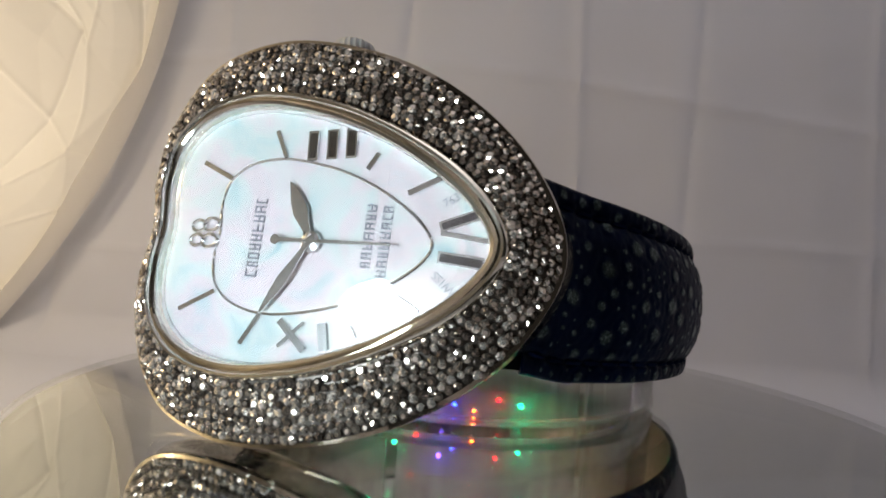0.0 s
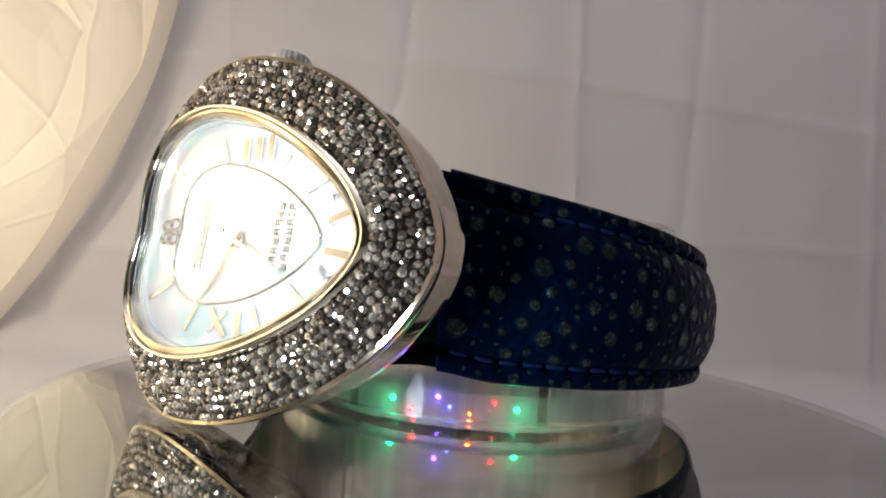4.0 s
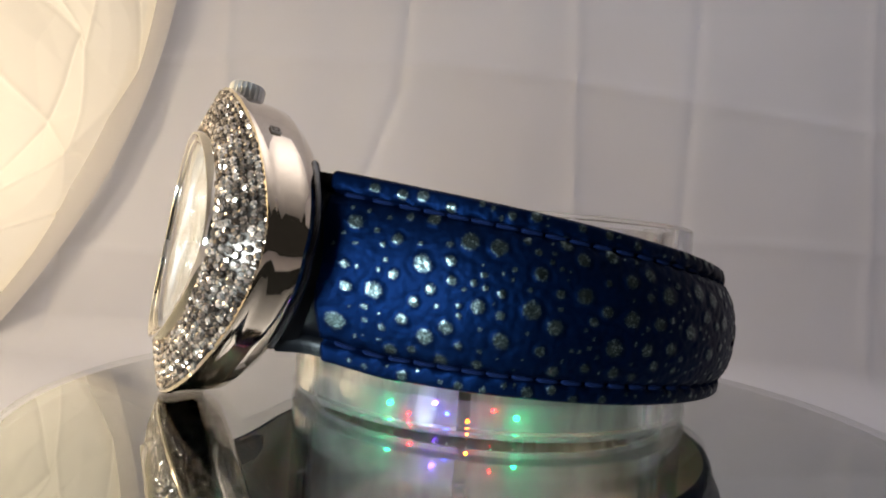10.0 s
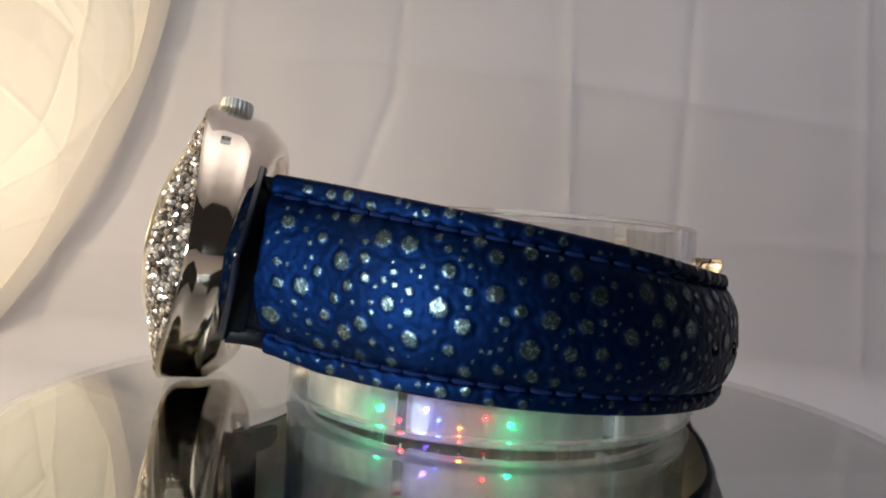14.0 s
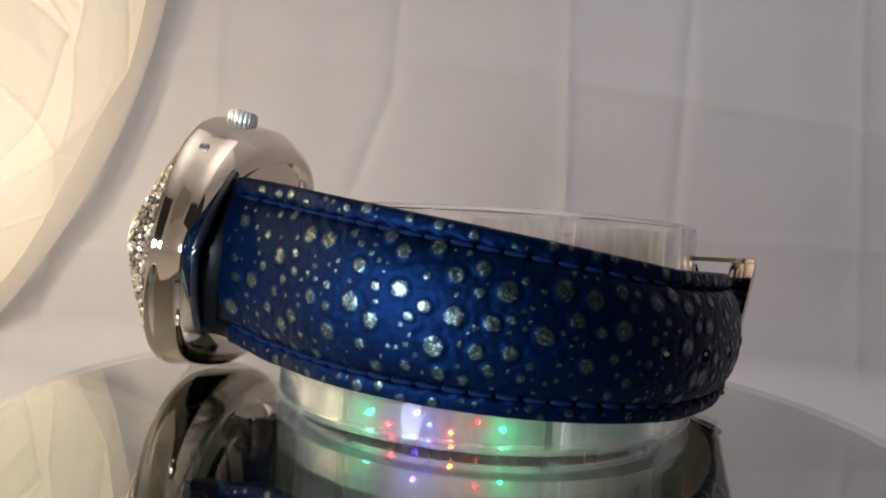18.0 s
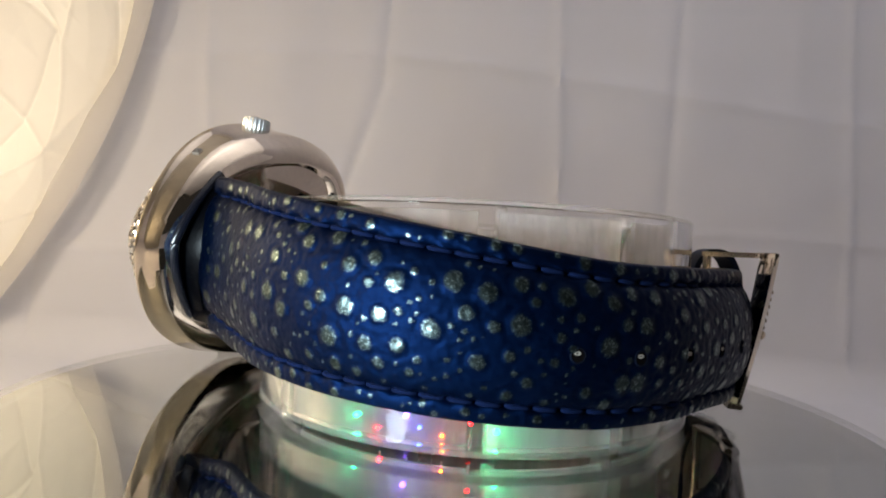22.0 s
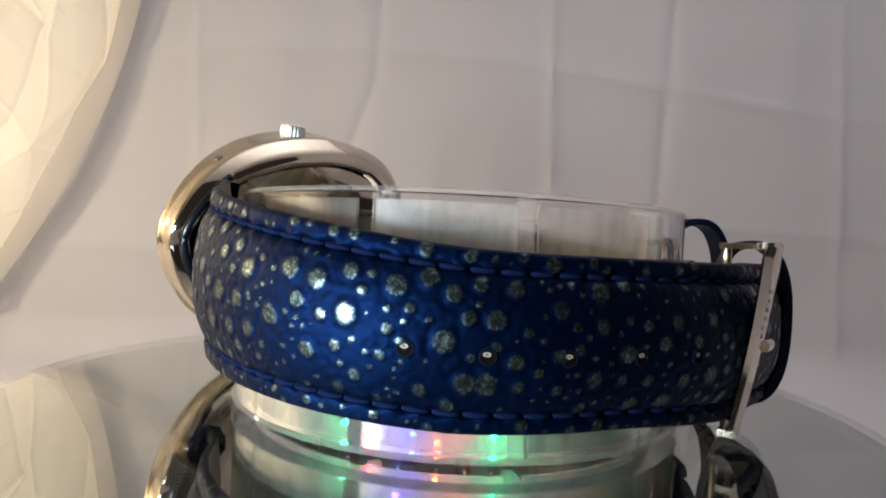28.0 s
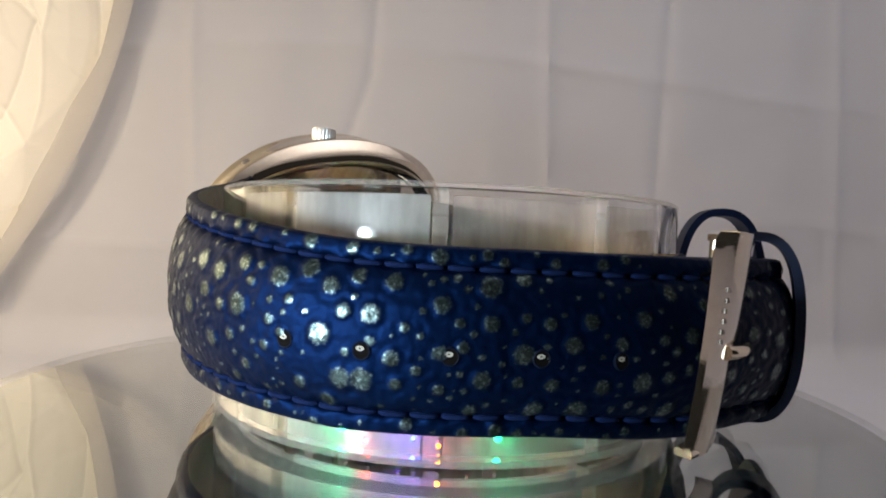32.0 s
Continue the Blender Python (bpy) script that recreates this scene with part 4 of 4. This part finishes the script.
def build_strap(name, p0, p1, side, label, seed, steps):
    """side -1: the half on the far side, the mirror image of the near one."""
    spots = scatter_spots(p0 + 2, p1 - 2, side, seed)
    cells = {}
    for q in spots:
        for cx in range(int((q[0] - q[2] * 1.9) // 6), int((q[0] + q[2] * 1.9) // 6) + 1):
            for cy in range(int((q[1] - q[2] * 1.9) // 6), int((q[1] + q[2] * 1.9) // 6) + 1):
                cells.setdefault((cx, cy), []).append(q)
    nv = 92
    vs = [-1 + 2 * k / (nv - 1) for k in range(nv)]
    under = (0.99, 0.8, 0.4, 0.0, -0.4, -0.8, -0.99)
    ring_n = nv + len(under)
    verts, faces, mask = [], [], []
    for k in range(steps + 1):
        phi = p0 + (p1 - p0) * k / steps
        p = -abs(phi) if side < 0 else phi
        shrink = 1.0 if side < 0 or phi < 34 else math.sqrt(max(0.02, 1 - ((phi - 34) / 8.5) ** 2))
        low = 0.6 + 7.0 * smooth_step((60 - abs(phi)) / 40.0) if side < 0 else 0.0
        x, w, mid, base = radians(phi) * 79, strap_w(p), strap_mid(p), strap_r(p) - low
        for v in vs:
            y = v * w / 2
            h = 0.16 * noise.noise(Vector((x * 0.55, y * 0.55, 2.0))) + 0.09 * noise.noise(Vector((x * 1.3, y * 1.3, 5.0)))
            m = 0.0
            for q in cells.get((x // 6, y // 6), ()):
                d = math.hypot(x - q[0], y - q[1]) / q[2] * (1 + 0.16 * noise.noise(Vector((x * 0.8, y * 0.8, q[2]))))
                if d < 1.9:
                    big = min(1.0, q[2] / 1.6)
                    h += 0.19 * big * (1 - smooth_step((d - 0.6) / 0.65)) - 0.14 * big * math.exp(-((d - 1.35) / 0.28) ** 2)
                    m = max(m, 1 - smooth_step((d - 0.35) / 0.75))
            e = 0.9 * max(0.0, (abs(v) - 0.975) / 0.025) ** 2
            seam = abs(abs(v) - 0.77)
            pinch = 1.25 * math.exp(-(seam / 0.055) ** 2) * (0.5 + 0.5 * math.cos(2 * math.pi * (phi - p0 - 2) / 4.6))
            verts.append(polar(base - strap_drop(v) - e + h - pinch, phi, mid + v * shrink * w / 2))
            mask.append(m)
        for v in under:
            r = base - 5.4 - 2.6 * (1 - v * v) - 0.8 * abs(v)
            verts.append(polar(max(r, RING_R + 0.6), phi, mid + v * shrink * w / 2))
            mask.append(0.0)
    for k in range(steps):
        for a in range(ring_n):
            b = (a + 1) % ring_n
            faces.append((k * ring_n + a, k * ring_n + b, (k + 1) * ring_n + b, (k + 1) * ring_n + a))
    faces.append(tuple(range(ring_n)))
    faces.append(tuple(steps * ring_n + a for a in reversed(range(ring_n))))
    me = bpy.data.meshes.new(name)
    me.from_pydata(verts, [], faces)
    me.attributes.new("spot", "FLOAT", "POINT").data.foreach_set("value", mask)
    me.materials.append(LEATHER)
    me.materials.append(LINING)
    for k in range(steps):
        for a in range(nv, ring_n - 1):
            me.polygons[k * ring_n + a].material_index = 1
    me.shade_smooth()
    me.set_sharp_from_angle(angle=radians(60))
    ob = new(name, me)
    ob.parent = watch
    ob["label"] = label
    bm = bmesh.new()
    bm.from_mesh(me)
    bmesh.ops.recalc_face_normals(bm, faces=bm.faces[:])
    bm.to_mesh(me)
    bm.free()
    return ob


def build_strap_trim(strap, p0, p1, side):
    """Thread stitches along both edges."""
    me = None
    step = 4.6
    for s in (1, -1):
        phi = p0
        while phi < p1 - 2:
            a, b = on_strap(phi, 0.772 * s, 0.55, side), on_strap(phi + step * 0.72, 0.772 * s, 0.55, side)
            if me is None:
                bm = bmesh.new()
                tube(bm, [Vector((x * S, 0, z * S)) for x, z in ((-2.4, -0.6), (-2.0, 0.0), (-1.0, 0.30), (1.0, 0.30), (2.0, 0.0), (2.4, -0.6))], 0.62 * S, 6)
                ob = part("stitch", bm, THREAD, strap)
                me = ob.data
            else:
                ob = new("stitch", me)
                ob.parent = strap
            x = (b - a).normalized()
            out = Vector((a.x, a.y, 0)).normalized()
            z = (out - out.dot(x) * x).normalized()
            y = z.cross(x)
            low = (0.6 + 7.0 * smooth_step((60 - abs(phi)) / 40.0)) if side < 0 else 0.0
            ob.matrix_basis = Matrix.Translation((a + b) / 2 - z * (0.5 + low) * S) @ Matrix((x, y, z)).transposed().to_4x4()
            phi += step


def build_straps():
    near = build_strap("strap_long", -153.8, 42.0, 1, "deep blue leather strap with pearly stingray spots", 3, 460)
    build_strap_trim(near, -152.0, 34.0, 1)
    for phi in (-64.2, -53.0, -41.3, -29.0, -17.6):
        bm = bmesh.new()
        lathe(bm, [(1.35 * S, 0.02 * S), (1.6 * S, 0.14 * S), (1.85 * S, -0.1 * S), (1.8 * S, -0.9 * S), (1.1 * S, -0.9 * S)], 20)
        c = on_strap(phi, -0.10, 0.1)
        m = Matrix.Translation(c) @ Vector((c.x, c.y, 0)).to_track_quat("Z", "Y").to_matrix().to_4x4()
        bmesh.ops.transform(bm, matrix=m, verts=bm.verts[:])
        hole = part("buckle_hole", bm, LEATHER_EDGE, near, "punched buckle hole")
        # black disc across the mouth stands for the shade in the hollow
        bm = bmesh.new()
        lathe(bm, [(0.0001, 0.06 * S), (1.45 * S, 0.06 * S), (1.45 * S, -0.6 * S), (0.0001, -0.6 * S)], 16)
        bmesh.ops.transform(bm, matrix=m, verts=bm.verts[:])
        part("hole_shade", bm, HOLE_SHADE, hole, "black disc in place of the shade inside the punched hole")
        # offset pale disc paints the light that comes through the hole
        bm = bmesh.new()
        lathe(bm, [(0.0001, 0.12 * S), (0.8 * S, 0.12 * S), (0.8 * S, -0.4 * S), (0.0001, -0.4 * S)], 14)
        bmesh.ops.transform(bm, matrix=m @ Matrix.Translation((-0.25 * S, 0.45 * S, 0)) @ Matrix.Diagonal((1.0, 0.6, 1.0, 1.0)), verts=bm.verts[:])
        part("hole_light", bm, HOLE_LIGHT, hole, "pale disc painted as light through the punched hole")
    for first, last, side in ((-160.0, -153.0, 1), (153.5, 160.0, -1)):
        bm = bmesh.new()
        rings = []
        for k in range(13):
            phi = first + (last - first) * k / 12
            dip = -0.5 - 0.8 * math.sin(math.pi * k / 12)
            outer = [on_strap(phi, -0.96 + 1.92 * j / 30, dip, side) for j in range(31)]
            inner = [on_strap(phi, 0.95 - 1.9 * j / 10, -6.0, side) for j in range(11)]
            rings.append(outer + inner)
        loft(bm, rings, True, True, True)
        part("strap_root", bm, BLACK_LEATHER, watch, "black padded root of the strap")
    far = build_strap("strap_short", 14.0, 157.0, -1, "deep blue leather strap half behind the ring", 9, 260)
    build_strap_trim(far, 50.0, 152.0, -1)


def build_buckle():
    # broad front bar, bowed, with two arms that run back along the strap
    bm = bmesh.new()
    rings = []
    for k in range(25):
        z = 1.6 + 46.6 * k / 24
        bow = 0.7 * math.sin(math.pi * k / 24)
        base = 80.8 + 0.163 * (z - 3)
        phi0, phi1 = -4.4 - 0.07 * (z - 3), 4.6 - 0.03 * (z - 3)
        if 10 <= k <= 12:
            phi1 -= 1.0
        edge = 1.0 if 0 < k < 24 else 0.82
        ring = []
        for f, r in ((0.0, 0.6), (0.06, 1.7), (0.3, 2.6), (0.65, 2.4), (0.93, 1.4), (1.0, 0.4), (0.8, -0.6), (0.2, -0.6)):
            f = 0.5 + (f - 0.5) * edge
            ring.append(polar(base + r + bow, phi0 + (phi1 - phi0) * f, z))
        rings.append(ring)
    loft(bm, rings, True, True, True)
    buckle = part("buckle", bm, BUCKLE_STEEL, watch, "polished steel pin buckle")
    for k in range(6):
        z = 26.5 + 2.1 * k
        bm = bmesh.new()
        r = 80.8 + 0.163 * (z - 3) + 0.7 * math.sin(math.pi * (z - 1.6) / 46.6) + 2.44
        box(bm, Matrix.Translation(polar(r, -2.3 - 0.05 * (z - 3), z)) @ pose(0, 0, 0, 0, 0, -1.6), 0.16 * S, (2.4 if k % 2 else 1.8) * S, 1.0 * S)
        part("engraved_bar", bm, MARK_TONE, buckle, "worn engraved mark")
    for z, out in ((2.4, 81.2), (47.6, 88.6)):
        bm = bmesh.new()
        rings = []
        for k in range(9):
            f = k / 8
            phi, r = -4.0 + 17.0 * f, out + (77.5 - out) * f ** 1.6
            rings.append([polar(r + dr, phi, z + dz) for dr, dz in ((-1.9, -0.8), (1.9, -0.8), (2.2, 0.0), (1.9, 0.8), (-1.9, 0.8))])
        loft(bm, rings, True, True, True)
        part("arm", bm, BUCKLE_STEEL, buckle)
    bm = bmesh.new()
    tube(bm, [polar(77.5, 13.0, z) for z in (2.4, 16, 32, 47.6)], 1.4 * S, 10)
    part("hinge_bar", bm, BUCKLE_STEEL, buckle)
    bm = bmesh.new()
    tube(bm, [polar(r, phi, 24.0) for phi, r in ((13.0, 78.5), (8.0, 85.5), (4.5, 87.6), (2.0, 88.0), (-0.6, 87.9), (-1.6, 87.4))], 1.6 * S, 12)
    part("tongue", bm, STEEL, buckle, "rounded steel tongue")


def build_end_pieces():
    """Dark leather ends of the strap where they enter the case."""
    for s in (1, -1):
        bm = bmesh.new()
        rings = []
        for k in range(13):
            q = -21.0 + 42.0 * k / 12
            bow = 9.0 * (1 - (q / 21.0) ** 2)
            rings.append([at_case(s * p, q, n) for p, n in ((35.0 + bow, -15.5), (36.0 + bow, -19.5), (36.5 + 0.75 * bow, -25.5), (34.0, -26.5), (30.0, -17.0))])
        loft(bm, rings, True, True, True)
        part("strap_end", bm, BLACK_LEATHER, watch, "black leather strap end inside the lugs")


def build_lug_frame():
    """The dark polished rim of the recess in which the strap is held."""
    pts = [p for p, v in zip(outline(H_EDGE, -20.0, 0.952, 0.875, 0.78, lean=0.009), H_EDGE) if v.x > 35]
    bm = bmesh.new()
    tube(bm, pts, 1.5 * S, 10)
    part("lug_frame", bm, BLACK_INLAY, watch, "dark polished rim round the strap's end")


def keeper(phi, mid, reach, low, high):
    """A leather loop round both layers of the strap."""
    bm = bmesh.new()
    rings = []
    n = 48
    for k in range(n):
        t = 2 * math.pi * k / n
        c, s = math.cos(t), math.sin(t)
        e = 0.8
        rr = mid + reach * math.copysign(abs(c) ** e, c)
        zz = (low + high) / 2 + (high - low) / 2 * math.copysign(abs(s) ** e, s)
        o = Vector((c, s)).normalized() * 1.1
        rings.append([polar(rr + d * o.x, phi + f, zz + d * o.y) for f, d in ((-2.6, -1), (2.6, -1), (2.6, 1), (-2.6, 1))])
    rings.append(rings[0])
    loft(bm, rings)
    bmesh.ops.remove_doubles(bm, verts=bm.verts[:], dist=1e-7)
    part("keeper", bm, NAVY, watch, "dark navy leather keeper loop")


build_dial()
build_hands_and_glass()
build_crown()
build_straps()
build_buckle()
keeper(44.0, 82.0, 12.0, 3.5, 56.0)
keeper(22.0, 86.0, 9.6, 4.0, 48.5)
build_end_pieces()
build_lug_frame()
build_stones()

# ---- what moves ----
RING_AT = Vector((18.33 * S, 8.33 * S, 0.0))
REST_TURN = 20.0


second_hand = hand("second_hand", (19.5, 0.4), 8.2, 0.3, -1.4, False)


def tick_pose(seconds):
    """The second hand goes on by six degrees a second about the dial's centre."""
    h = at_case(*on_dial(0, 0), 0)
    axis = (at_case(0, 0, 1) - at_case(0, 0, 0)).normalized()
    return Matrix.Translation(h) @ Matrix.Rotation(radians(-6.0 * seconds), 4, axis) @ Matrix.Translation(-h)


def motions():
    turns = [(r[0], r[1]) for r in RIDE]
    walk(turntable, [(t, pose(*TABLE_AT, 0, 0, a)) for t, a in turns])
    seat = [(t, pose(0, 0, 0, 0, 0, a) @ Matrix.Translation(RING_AT) @ pose(0, 0, 0, 0, 0, REST_TURN)) for t, a in turns]
    walk(stand, seat)
    walk(watch, seat)
    for led, x in leds:
        path = []
        for t, a in turns[::3] + turns[-1:]:
            c = pose(0, 0, 0, 0, 0, a) @ RING_AT
            px = (14.5 + 5.5 * t / 32.0 + x) * S
            path.append((t, pose(px, c.y - math.sqrt((58.3 * S) ** 2 - (px - c.x) ** 2), 0)))
        walk(led, path)
    ticks = [(0.0, tick_pose(0))]
    for k in range(1, 33):
        ticks += [(k - 0.15, tick_pose(k - 1)), (k, tick_pose(k))]
    walk(second_hand, ticks)


motions()
